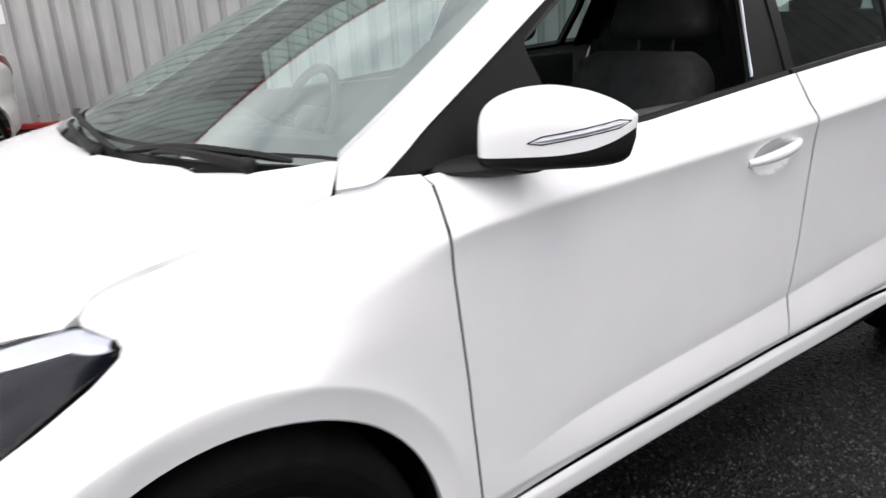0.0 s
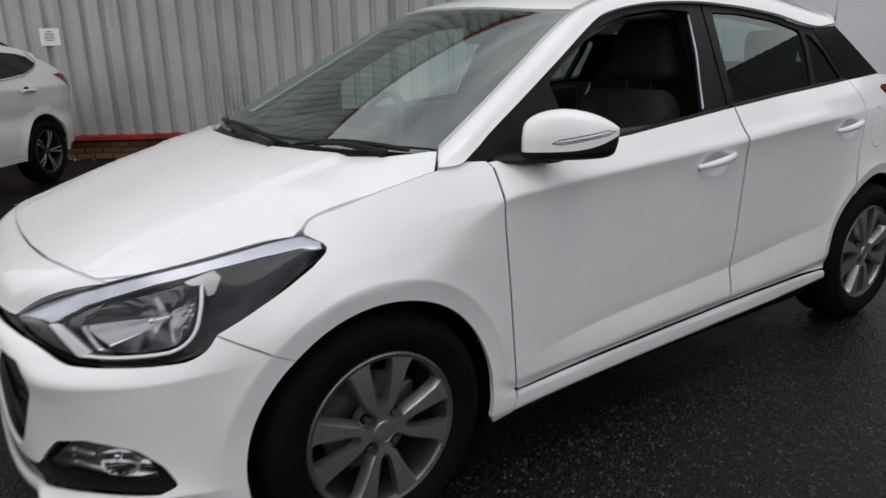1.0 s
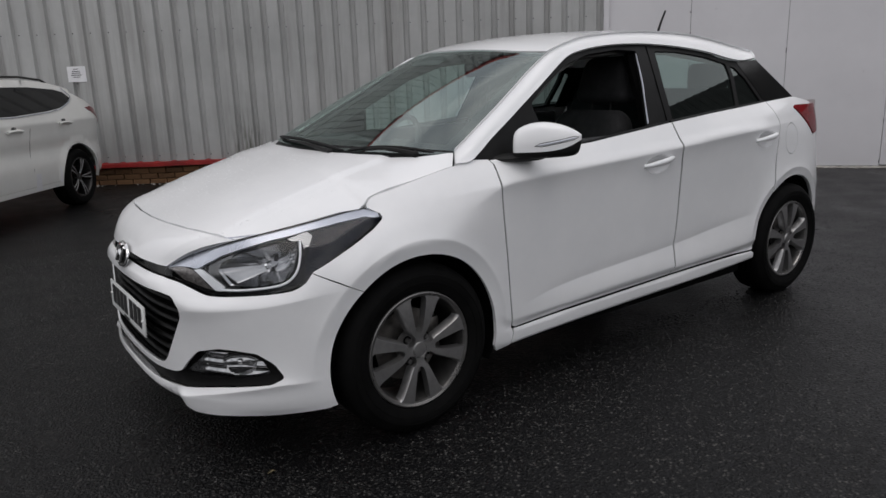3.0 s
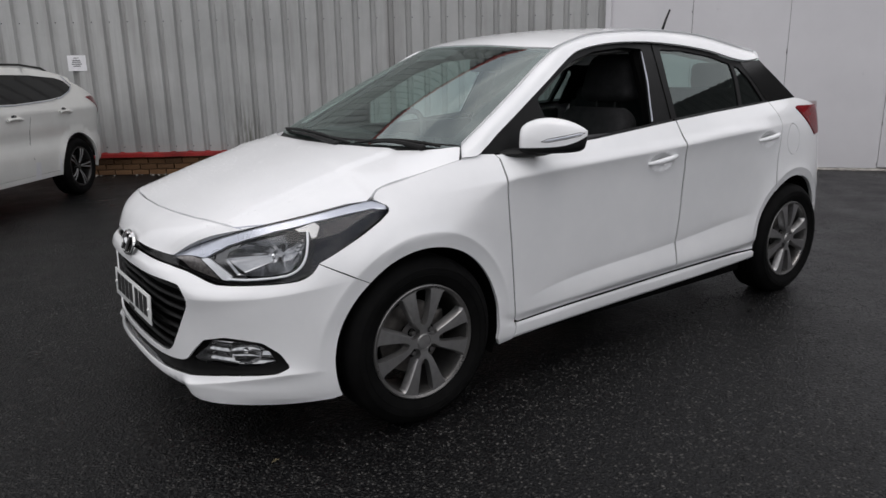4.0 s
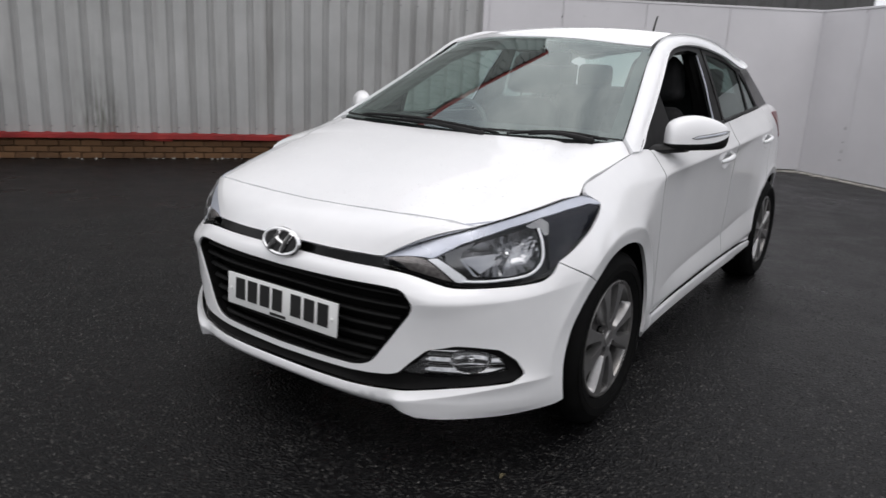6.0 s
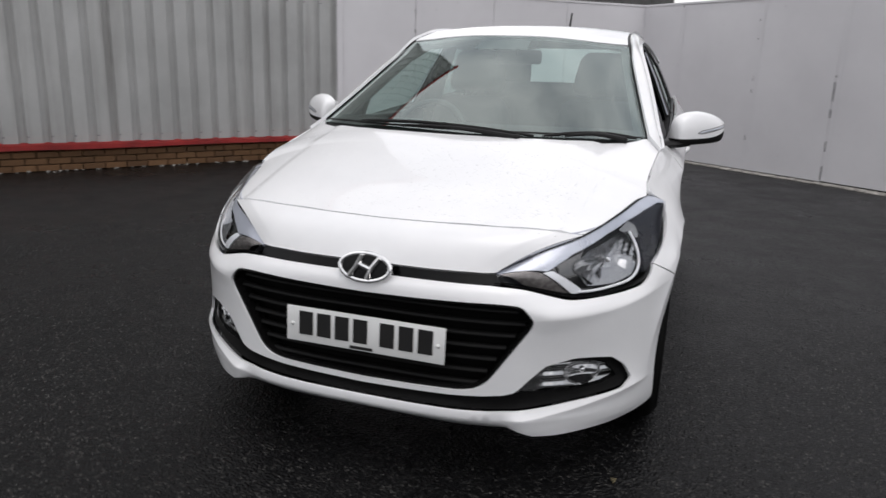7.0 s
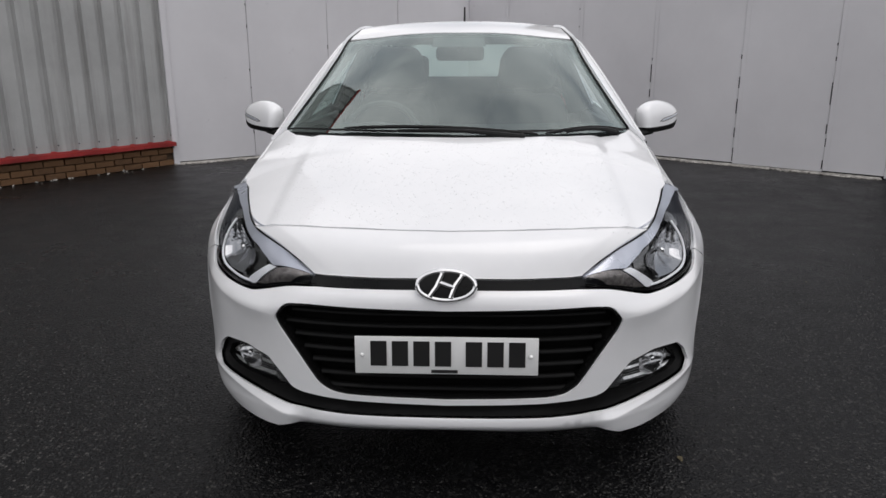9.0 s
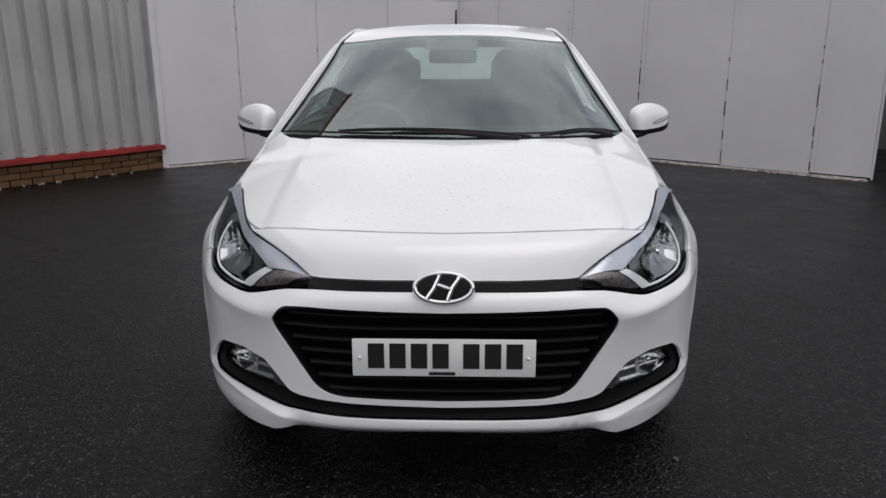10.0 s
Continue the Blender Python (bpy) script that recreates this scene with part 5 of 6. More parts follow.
# black slot under the nose panel
def slot(u, v):
    s = (u - .5) * 2 * float(s_of_x(.40))
    p = body(s, .632 + .046 * v)
    return p * np.array([1, 0, 1]) + np.stack([0 * u, body(s, .637 + 0 * v)[:, 1] + 0.014 + 0.012 * v, 0 * u], -1)
skin("nose_slot", patch(slot, 70, 8, out=1), GLOSS_BLACK, grille, "gloss black slot between the headlamps")

plate = thing("number_plate", "", "")
plate.parent = car
turn = Euler((radians(-3), 0, 0)).to_matrix()
bm = box(bmesh.new(), (.520, .006, .111), (0, 0, 0), 0.0025)
bm.transform(pose(0, -.777, .450, -3))
part("plate_sheet", bm, PLATE_WHITE, plate, "white reflective plate")
x = -.217
for k in range(7):
    w = .050
    bm = bmesh.new()
    box(bm, (w * .92, .002, .0735), (x + w / 2, -.0045, .006), 0.0)
    bm.transform(pose(0, -.777, .450, -3))
    part("character_bar", bm, PLATE_INK, plate, smooth=False)
    x += w + .011 + (.026 if k == 3 else 0)
bm = box(bmesh.new(), (.075, .002, .009), (-.005, -.0045, -.046), 0.0)
bm.transform(pose(0, -.777, .450, -3))
part("maker_bar", bm, PLATE_INK, plate, smooth=False)
for x in (-.239, .239):
    bm = bmesh.new()
    bmesh.ops.create_uvsphere(bm, u_segments=10, v_segments=6, radius=.006, matrix=Matrix.Translation((x, -.004, 0)))
    bm.transform(pose(0, -.777, .450, -3))
    part("plate_screw", bm, PLATE_WHITE, plate)

badge = thing("badge", "", "")
badge.parent = car
BM = pose(0, -.768, .655, -14)
bm = bmesh.new()
rings = []
for k in range(48):
    a = 2 * math.pi * k / 48
    c = Vector((.080 * math.cos(a), 0, .041 * math.sin(a)))
    n = Vector((math.cos(a) * .5, 0, math.sin(a))).normalized()
    rings.append([bm.verts.new(c + n * (.0075 * math.cos(b)) + Vector((0, -.006 * math.sin(b), 0))) for b in (2 * math.pi * j / 8 for j in range(8))])
for k in range(48):
    for j in range(8):
        bm.faces.new((rings[k][j], rings[(k + 1) % 48][j], rings[(k + 1) % 48][(j + 1) % 8], rings[k][(j + 1) % 8]))
bm.transform(BM)
part("ring", bm, CHROME, badge, "chrome oval ring")
bm = bmesh.new()
bmesh.ops.create_cone(bm, cap_ends=True, segments=40, radius1=1, radius2=1, depth=.006, matrix=Matrix.Diagonal((.079, 1, .040, 1)) @ Euler((radians(90), 0, 0)).to_matrix().to_4x4())
bm.transform(BM)
part("field", bm, GLOSS_BLACK, badge)
for pts in (((-.046, -.030), (-.026, -.002), (-.010, .034)), ((.012, -.034), (.026, .002), (.046, .030)), ((-.022, .010), (0, .002), (.024, -.006))):
    bm = bmesh.new()
    tube(bm, [(a, -.006, b) for a, b in pts], [.0075, .0085, .0075], 8)
    bm.transform(BM)
    part("bar", bm, CHROME, badge)


# ---- wheels ----
def build_wheel(parent, at, side, radius=.315, rim=.208, width=.195, spokes=8, wide=1.0, slim=False):
    wheel = thing("wheel", "", "")
    wheel.parent = parent
    k = radius / .315
    # the outer face of the rim lies at x = 0, the wheel runs inwards
    # tyre with shoulder ribs and grooves
    prof = [(-.02 * k, rim + .002), (.004, rim + .010), (.012, rim + .030), (.0145, rim + .040), (.0168, rim + .0405), (.0172, rim + .044), (.0158, rim + .0445), (.018, rim + .055), (.0165, radius - .042), (.0185, radius - .0415), (.0175, radius - .038), (.0145, radius - .0375), (.012, radius - .032), (.000, radius - .014), (-.012, radius - .004), (-.035, radius)]
    for g in range(4):
        x0 = -.045 - g * (width - .075) / 4
        prof += [(x0, radius), (x0 - .003, radius - .008), (x0 - .009, radius - .008), (x0 - .012, radius)]
    prof += [(-width + .028, radius - .003), (-width + .005, radius - .03), (-width + .015, rim + .02), (-width + .03, rim)]
    part("tyre", spin(bmesh.new(), prof, 64), TYRE, wheel)
    # rim barrel with lip; the barrel's alloy is darkened as shade behind spokes
    prof = [(-.012, rim + .006), (.004, rim + .006), (.006, rim), (.002, rim - .008), (-.014, rim - .014), (-.05, rim - .02), (-width + .03, rim - .012), (-width + .02, rim + .004)]
    part("rim_barrel", spin(bmesh.new(), prof, 64), ALLOY_DARK if slim else ALLOY_BARREL_SHADE, wheel)
    prof = [(.004, rim + .005), (.0065, rim + .001), (.003, rim - .009), (-.004, rim - .012)]
    part("rim_lip", spin(bmesh.new(), prof, 64), ALLOY_DARK if slim else ALLOY_MID, wheel)
    # spokes: widening outwards, machined face with sunk dark flanks
    for j in range(spokes if slim else 0):
        a = 2 * math.pi * (j + .5) / spokes + (.10 if j % 2 else -.10) * wide
        for nm, mat, w0, w1, x0, x1, xb in (("spoke", GLOSS_BLACK, .026, .066, -.030, -.006, -.045), ("spoke_face", ALLOY, .006, .016, -.0275, .001, -.010)):
            bm = bmesh.new()
            rows = []
            n = 7
            for q in range(n + 1):
                t = q / n
                r = .046 + (rim + (.002 if nm == "spoke_face" else -.006) - .046) * t
                w = (w0 + (w1 - w0) * t ** 0.85) * k
                x = x0 + (x1 - x0) * t + .012 * math.sin(math.pi * t)
                ridge = x + (.0045 * (1 - t) + .001 if nm == "spoke_face" else 0.0)
                rows.append([bm.verts.new(p) for p in ((x, r, -w / 2), (ridge, r, -w * .05), (x, r, w / 2), (x + xb, r, w / 2 * 1.1), (x + xb, r, -w / 2 * 1.1))])
            for r0, r1 in zip(rows, rows[1:]):
                for c in range(5):
                    bm.faces.new((r0[c], r0[(c + 1) % 5], r1[(c + 1) % 5], r1[c]))
            bm.faces.new(rows[0])
            bm.faces.new(rows[-1][::-1])
            bm.transform(Euler((a, 0, 0)).to_matrix().to_4x4())
            part(nm, bm, mat, wheel, smooth=False)
    # flat blades in pairs, cut out round rounded windows; the wider windows hold the nuts
    if not slim:
        c45 = math.sqrt(.5)
        blade = [(.030 * math.cos(radians(q)), .030 * math.sin(radians(q))) for q in (0, 15, 30, 45)]
        wide_edge = ((.032, .0), (.036, .012), (.043, .0195), (.052, .0225), (.062, .0225), (.074, .0255), (.10, .0350), (.13, .0460), (.16, .0565), (.178, .0615), (.188, .0600), (.1945, .053), (.1985, .038), (.2005, .0))
        blade += [((r + e) * c45, (r - e) * c45) for r, e in wide_edge]
        blade += [(.2085 * math.cos(radians(q)), .2085 * math.sin(radians(q))) for q in (45, 36, 27, 18, 9, 0)]
        blade += [(r, d) for r, d in ((.2005, .0), (.2, .018), (.197, .028), (.190, .0330), (.175, .0320), (.15, .0285), (.12, .0235), (.09, .0180), (.076, .0140), (.068, .009), (.064, .0))]

        def wheel_face(y, z):
            r = np.hypot(y, z)
            return np.stack([.000 + .003 * np.clip((r - .04) / .165, 0, 1) ** .8 + .003 * np.sin(np.pi * np.clip((r - .04) / .165, 0, 1)), y, z], -1)
        for j in range(8):
            a = math.pi / 2 * (j // 2)
            flip = 1 if j % 2 else -1
            pts = [(flip * q * math.cos(a) + p * math.sin(a), -flip * q * math.sin(a) + p * math.cos(a)) for p, q in blade]
            spoke = skin("spoke", sheet(wheel_face, pts, step=.011, gap=0, depth=.034), ALLOY_FACE, wheel)
            # slanted flank beside the wide window
            bm = bmesh.new()
            rows = []
            for r, e in wide_edge[4:13]:
                row = []
                for inset, sink in ((0, .0005), (.003, .004), (.010 if r > .07 else .004, .034)):
                    p, q = (r - inset * .3 * (r > .17) + max(0, e - inset)) * c45, (r - inset * .3 * (r > .17) - max(0, e - inset)) * c45
                    y, z = flip * q * math.cos(a) + p * math.sin(a), -flip * q * math.sin(a) + p * math.cos(a)
                    row.append(bm.verts.new((float(wheel_face(y, z)[0]) - sink, y, z)))
                rows.append(row)
            for r0, r1 in zip(rows, rows[1:]):
                for c in range(2):
                    bm.faces.new((r0[c], r0[c + 1], r1[c + 1], r1[c]))
            part("spoke_flank", bm, ALLOY_FACE, spoke)
    f = 0.0 if slim else .020
    part("hub", spin(bmesh.new(), [(-.06, .0), (-.06, .066), (f - .050, .064), (f - .046, .036), (f - .024, .031), (f - .019, .030), (f - .0175, .0285), (f - .020, .027), (f - .020, .0)], 32), ALLOY_DARK if slim else ALLOY_FACE, wheel)
    part("centre_cap", spin(bmesh.new(), [(f - .020, .0262), (f - .0175, .025), (f - .0168, .015), (f - .0165, .0)], 24), ALLOY_DARK if slim else ALLOY_FACE, wheel)
    for j in range(4):
        a = math.pi / 4 + j * math.pi / 2
        # near-black ring in place of the shade inside each nut hole
        bm = spin(bmesh.new(), [(f - .046, .015), (f - .040, .015), (f - .040, .012), (f - .048, .011)], 16)
        bm.transform(Matrix.Translation((0, .054 * math.cos(a), .054 * math.sin(a))))
        part("nut_hole_shade", bm, DARK, wheel)
        bm = bmesh.new()
        bmesh.ops.create_cone(bm, cap_ends=True, segments=6, radius1=.0105, radius2=.009, depth=.02, matrix=Matrix.Translation((f - .038, .054 * math.cos(a), .054 * math.sin(a))) @ Euler((0, radians(90), 0)).to_matrix().to_4x4())
        part("wheel_nut", bm, ALLOY_MID, wheel)
    part("brake_disc", spin(bmesh.new(), [(-.085, .05), (-.085, .135), (-.097, .135), (-.097, .05)], 48), STEEL, wheel)
    bm = box(bmesh.new(), (.055, .07, .13), (-.09, .10, .02), .012)
    part("caliper", bm, STEEL, wheel)
    wheel.matrix_basis = Matrix.Translation(at) @ Matrix.Diagonal((side, 1, 1, 1))
    return wheel


for side in (1, -1):
    build_wheel(car, (.830 * side, .005, .315), side)
    build_wheel(car, (.792 * side, 2.552, .305), side, radius=.312)
    # arch liners
    for (cy, cz), xo in ((ARCH_F, .835), (ARCH_R, .785)):
        bm = bmesh.new()
        rows = []
        for q in range(25):
            a = radians(-22 + 224 * q / 24)
            r = .362
            yq, zq = cy + r * math.cos(a), cz + r * math.sin(a)
            xs = min(xo, float(body(np.array([float(s_of_y(yq))]), np.array([max(.2, zq)]))[0][0]) - .016)
            rows.append([bm.verts.new((x * side, yq, zq)) for x in (xs, .56)])
        hub_v = bm.verts.new((.56 * side, cy, cz))
        for r0, r1 in zip(rows, rows[1:]):
            bm.faces.new((r0[0], r0[1], r1[1], r1[0]))
            bm.faces.new((r0[1], hub_v, r1[1]))
        part("arch_liner", bm, DARK, car)

# floor pan and inner body, so that no daylight shows through the car
bm = box(bmesh.new(), (1.20, 3.10, .08), (0, 1.28, .200), .01)
box(bm, (1.50, 1.70, .06), (0, 1.30, .212), .01)
part("floor_pan", bm, DARK, car)
bm = box(bmesh.new(), (1.10, .06, .50), (0, -.60, .44), .02)
part("radiator_pack", bm, DARK, car)
bm = box(bmesh.new(), (1.10, .05, .66), (0, .42, .56), .02)
part("bulkhead", bm, DARK, car)
bm = box(bmesh.new(), (1.10, 1.02, .04), (0, -.08, .66), .02)
part("engine_cover", bm, DARK, car)


# ---- door mirrors ----
def build_mirror(side):
    mir = thing("door_mirror", "", "")
    mir.parent = car
    cx, cy, cz = .877, .588, 1.006
    T = Matrix.Translation((cx, cy, cz)) @ Euler((0, 0, radians(38))).to_matrix().to_4x4()
    half = .128
    top = pchip((-1, -.97, -.88, -.70, -.40, -.10, .30, .60, .85, 1.0), (.000, .032, .050, .064, .075, .078, .071, .059, .043, .029))
    low = pchip((-1, -.9, -.4, 0, .5, .8, .93, 1.0), (-.046, -.058, -.060, -.057, -.053, -.047, -.036, -.006))
    split = pchip((-1, -.6, 0, .4, .7, 1.0), (-.032, -.031, -.028, -.021, -.009, .011))

    def deep(x):
        """How far the housing reaches at a place along it: 0 at its two ends."""
        return max(0.0, 1 - abs(x) ** 12) ** .45 if x < 0 else max(0.0, 1 - x ** 3.2) ** .55

    def point(x, a, edge, s=1.0):
        """On the housing: a from 0 at the glass over the top (or foot) to pi at the front."""
        c, si = math.cos(a), math.sin(a)
        y = (.030 if c > 0 else -.052 * (1 - .12 * x)) * abs(c) ** .72 * deep(x) * s
        z = float(split(x)) + (float(edge(x)) * s - float(split(x))) * max(0, si) ** .78
        return T @ Vector((x * half * s, y, z))

    def shell(name, edge, mat, s=1.0, label=""):
        bm = bmesh.new()
        xs = [-math.cos(math.pi * k / 34) for k in range(35)]
        rows = [[bm.verts.new(point(x, math.pi * i / 20, edge, s)) for i in range(21)] for x in xs]
        for a, b in zip(rows, rows[1:]):
            for i in range(20):
                bm.faces.new((a[i], a[i + 1], b[i + 1], b[i]))
        bmesh.ops.remove_doubles(bm, verts=bm.verts, dist=1e-5)
        bm.transform(Matrix.Diagonal((side, 1, 1, 1)))
        return part(name, bm, mat, mir, label)

    shell("mirror_cap", top, PAINT)
    shell("mirror_base", low, BLACK, 0.99, "black plastic lower shell")
    bm = box(bmesh.new(), (.190, .003, .078), (-.005, .0310, .008), .0015)
    bm.transform(Matrix.Diagonal((side, 1, 1, 1)) @ T)
    part("mirror_glass", bm, CHROME, mir)

    # indicator lens let into the cap, between two dark lines
    def front(x, z, out):
        h = (z - float(split(x))) / (float(top(x)) - float(split(x)))
        a = math.pi - math.asin(min(1, max(0, h)) ** (1 / .78))
        return point(x, a, top) + T.to_3x3() @ Vector((0, -out, 0))
    run = [(-.30, -.008), (-.12, -.004), (.15, .002), (.40, .008), (.62, .014), (.80, .019), (.93, .022)]
    for nm, mat, dz, rad, out in (("indicator", SATIN, 0.0, [.001, .0040, .0048, .0048, .0046, .0040, .0015], -.0022), ("indicator_line", BLACK, .0062, .0011, .0002), ("indicator_line", BLACK, -.0062, .0011, .0002)):
        bm = bmesh.new()
        tube(bm, [front(x, z + dz * (1 if 0 < k < 6 else 0), out) for k, (x, z) in enumerate(run)], rad, 8)
        bm.transform(Matrix.Diagonal((side, 1, 1, 1)))
        part(nm, bm, mat, mir)
    # arm from the sail panel
    bm = bmesh.new()
    rows = []
    for k in range(7):
        t = k / 6
        c = Vector((.735 + .120 * t, .490 + .075 * t, .953 + .008 * t - .006 * math.sin(math.pi * t)))
        hw, hh = .085 - .030 * t, .015 + .005 * t
        rows.append([bm.verts.new((c.x, c.y + hw * math.cos(b), c.z + hh * math.sin(b))) for b in (2 * math.pi * j / 12 for j in range(12))])
    for a, b in zip(rows, rows[1:]):
        for j in range(12):
            bm.faces.new((a[j], a[(j + 1) % 12], b[(j + 1) % 12], b[j]))
    bm.faces.new(rows[0])
    bm.faces.new(rows[-1][::-1])
    bm.transform(Matrix.Diagonal((side, 1, 1, 1)))
    part("mirror_arm", bm, BLACK, mir)
    # sail panel at the foot of the pillar
    bm_data = sheet(glasshouse, [(.322, .951), (.46, .957), (.715, .982), (.690, 1.160), (.56, 1.087), (.43, 1.014)], step=0.03, gap=0, depth=.01, sides=(side,), lift=0.004)
    skin("sail_panel", bm_data, PILLAR, mir)


for side in (1, -1):
    build_mirror(side)

# ---- cowl, wipers, aerial ----
def cowl(u, v):
    p = screen(u, .040 + 0 * u) + np.array([0, -.002, .003])
    q = screen_low(u) * np.array([1.012, 1, 1]) + np.array([0, -.030, -.030])
    q[:, 1] -= 0.010
    return p * (1 - v[:, None]) + q * v[:, None] + np.stack([0 * u, 0 * u, -.012 * np.sin(np.pi * v)], -1)


skin("cowl", patch(cowl, 70, 8, out=1), BLACK, label="black scuttle panel under the windscreen")


def build_wiper(pivot, tip, bow):
    w = thing("wiper", "", "")
    w.parent = car

    def on(u, v, lift):
        p = screen(np.array([u]), np.array([v]))[0]
        return Vector(p) + lift * Vector((0, -.55, .83))
    pu, pv = pivot
    tu, tv = tip
    pts = [on(pu + (tu - pu) * t, pv + (tv - pv) * t + bow * math.sin(math.pi * t), .013 + .008 * math.sin(math.pi * t)) for t in [k / 10 for k in range(11)]]
    part("wiper_blade", tube(bmesh.new(), pts, [.004] + [.007] * 9 + [.003], 6), BLACK, w)
    pts = [on(pu - .04 + (tu - pu) * .62 * t, pv - .02 + (tv - pv + .04) * .62 * t, .012 + .018 * math.sin(math.pi * t)) for t in [k / 8 for k in range(9)]]
    part("wiper_arm", tube(bmesh.new(), pts, [.012, .011, .009, .008, .007, .006, .006, .005, .005], 8), BLACK, w)
    bm = bmesh.new()
    bmesh.ops.create_uvsphere(bm, u_segments=12, v_segments=8, radius=.015, matrix=Matrix.Translation(pts[0]))
    part("wiper_pivot", bm, BLACK, w)


build_wiper((0.70, -0.006), (0.22, 0.032), 0.024)
build_wiper((0.965, 0.004), (0.72, -0.004), 0.020)
bm = bmesh.new()
tube(bm, [(0, 2.352, 1.438), (0, 2.362, 1.47), (0, 2.395, 1.540), (0, 2.430, 1.600)], [.012, .008, .0065, .0055], 8)
part("aerial", bm, BLACK, car, "short black roof aerial")

# ---- cabin ----
def build_seat(x, y, z=.30, back=.62, wide=.50):
    seat = thing("car_seat", "", "")
    seat.parent = car

    def cushion(name, size, at, tilt, bev):
        bm = box(bmesh.new(), size, (0, 0, 0), bev, None, 4)
        for v in bm.verts:
            if name != "seat_base":
                h = max(0, v.co.z / size[2] + .5)
                v.co.x *= 1.06 - .30 * h ** 2.5
                v.co.z -= .35 * size[2] * (v.co.x / size[0]) ** 2 * h
            v.co.y -= .10 * (v.co.x / max(size[0], .01)) ** 2 * (1 if name == "seat_back" else 0)
        bm.transform(Matrix.Translation(at) @ Euler((radians(tilt), 0, 0)).to_matrix().to_4x4())
        part(name, bm, CLOTH, seat)
    cushion("seat_base", (wide, .52, .15), (x, y, z + .12), 8, .05)
    cushion("seat_back", (wide + .03, .15, back + .04), (x, y + .31, z + .43), -16, .065)
    cushion("headrest", (.31, .12, .24), (x, y + .46, z + .875), -12, .05)
    for dx in (-.06, .06):
        part("headrest_post", tube(bmesh.new(), [(x + dx, y + .41, z + .70), (x + dx, y + .43, z + .80)], .006, 6), BLACK, seat)


build_seat(.36, 1.05, .34)
build_seat(-.36, 1.05, .34)
bench = thing("rear_bench", "", "")
bench.parent = car
for nm, size, at, tilt in (("bench_base", (1.24, .50, .16), (0, 1.92, .42), 6), ("bench_back", (1.20, .14, .75), (0, 2.24, .78), -14)):
    bm = box(bmesh.new(), size, (0, 0, 0), .05, None, 4)
    bm.transform(Matrix.Translation(at) @ Euler((radians(tilt), 0, 0)).to_matrix().to_4x4())
    part(nm, bm, CLOTH, bench)
for x in (-.36, .36):
    bm = box(bmesh.new(), (.24, .09, .16), (0, 0, 0), .04, None, 4)
    bm.transform(Matrix.Translation((x, 2.355, 1.205)))
    part("headrest", bm, CLOTH, bench)
# dashboard
bm = bmesh.new()
dash_prof = ((.10, .965), (.25, .985), (.42, .975), (.52, .93), (.55, .86), (.54, .74), (.46, .66), (.40, .60))
rows = []
for k in range(25):
    x = -.655 + 1.31 * k / 24
    hump = .032 * math.exp(-((x + .36) / .17) ** 2)
    c = (abs(x) / .655) ** 2
    rows.append([bm.verts.new((x, y + .16 * c * (1 if j < 2 else .35), z - .02 * c + (hump if 1 <= j <= 3 else 0))) for j, (y, z) in enumerate(dash_prof)])
for a, b in zip(rows, rows[1:]):
    for j in range(len(dash_prof) - 1):
        bm.faces.new((a[j], b[j], b[j + 1], a[j + 1]))
part("dashboard", bm, TRIM, car)
# steering wheel on the car's right
steer = thing("steering_wheel", "", "")
steer.parent = car
SM = Matrix.Translation((-.36, .70, .900)) @ Euler((radians(64), 0, 0)).to_matrix().to_4x4()
bm = bmesh.new()
rr = []
for k in range(40):
    a = 2 * math.pi * k / 40
    rr.append([bm.verts.new(((.180 + .015 * math.cos(b)) * math.cos(a), (.180 + .015 * math.cos(b)) * math.sin(a), .015 * math.sin(b))) for b in (2 * math.pi * j / 8 for j in range(8))])
for k in range(40):
    for j in range(8):
        bm.faces.new((rr[k][j], rr[(k + 1) % 40][j], rr[(k + 1) % 40][(j + 1) % 8], rr[k][(j + 1) % 8]))
bm.transform(SM)
part("wheel_rim", bm, TRIM, steer)
bm = box(bmesh.new(), (.17, .13, .05), (0, 0, -.02), .03, None, 3)
for x0, x1, y0, y1 in ((-.07, -.175, 0, .01), (.07, .175, 0, .01), (0, 0, -.05, -.175)):
    tube(bm, [(x0, y0, -.015), (x1, y1, 0)], .013, 6)
bm.transform(SM)
part("wheel_boss", bm, TRIM, steer)
# rear-view mirror
view = thing("rear_view_mirror", "", "")
view.parent = car
bm = box(bmesh.new(), (.235, .03, .068), (0, .985, 1.288), .018, None, 3)
part("mirror_body", bm, TRIM, view)
part("mirror_stem", tube(bmesh.new(), [(0, .975, 1.30), (0, .93, 1.352)], .012, 8), TRIM, view)
# lining under the roof, pillar trims and door cards
def lining(x, y):
    p = roof(x, y)
    return p - np.array([0, 0, .022])


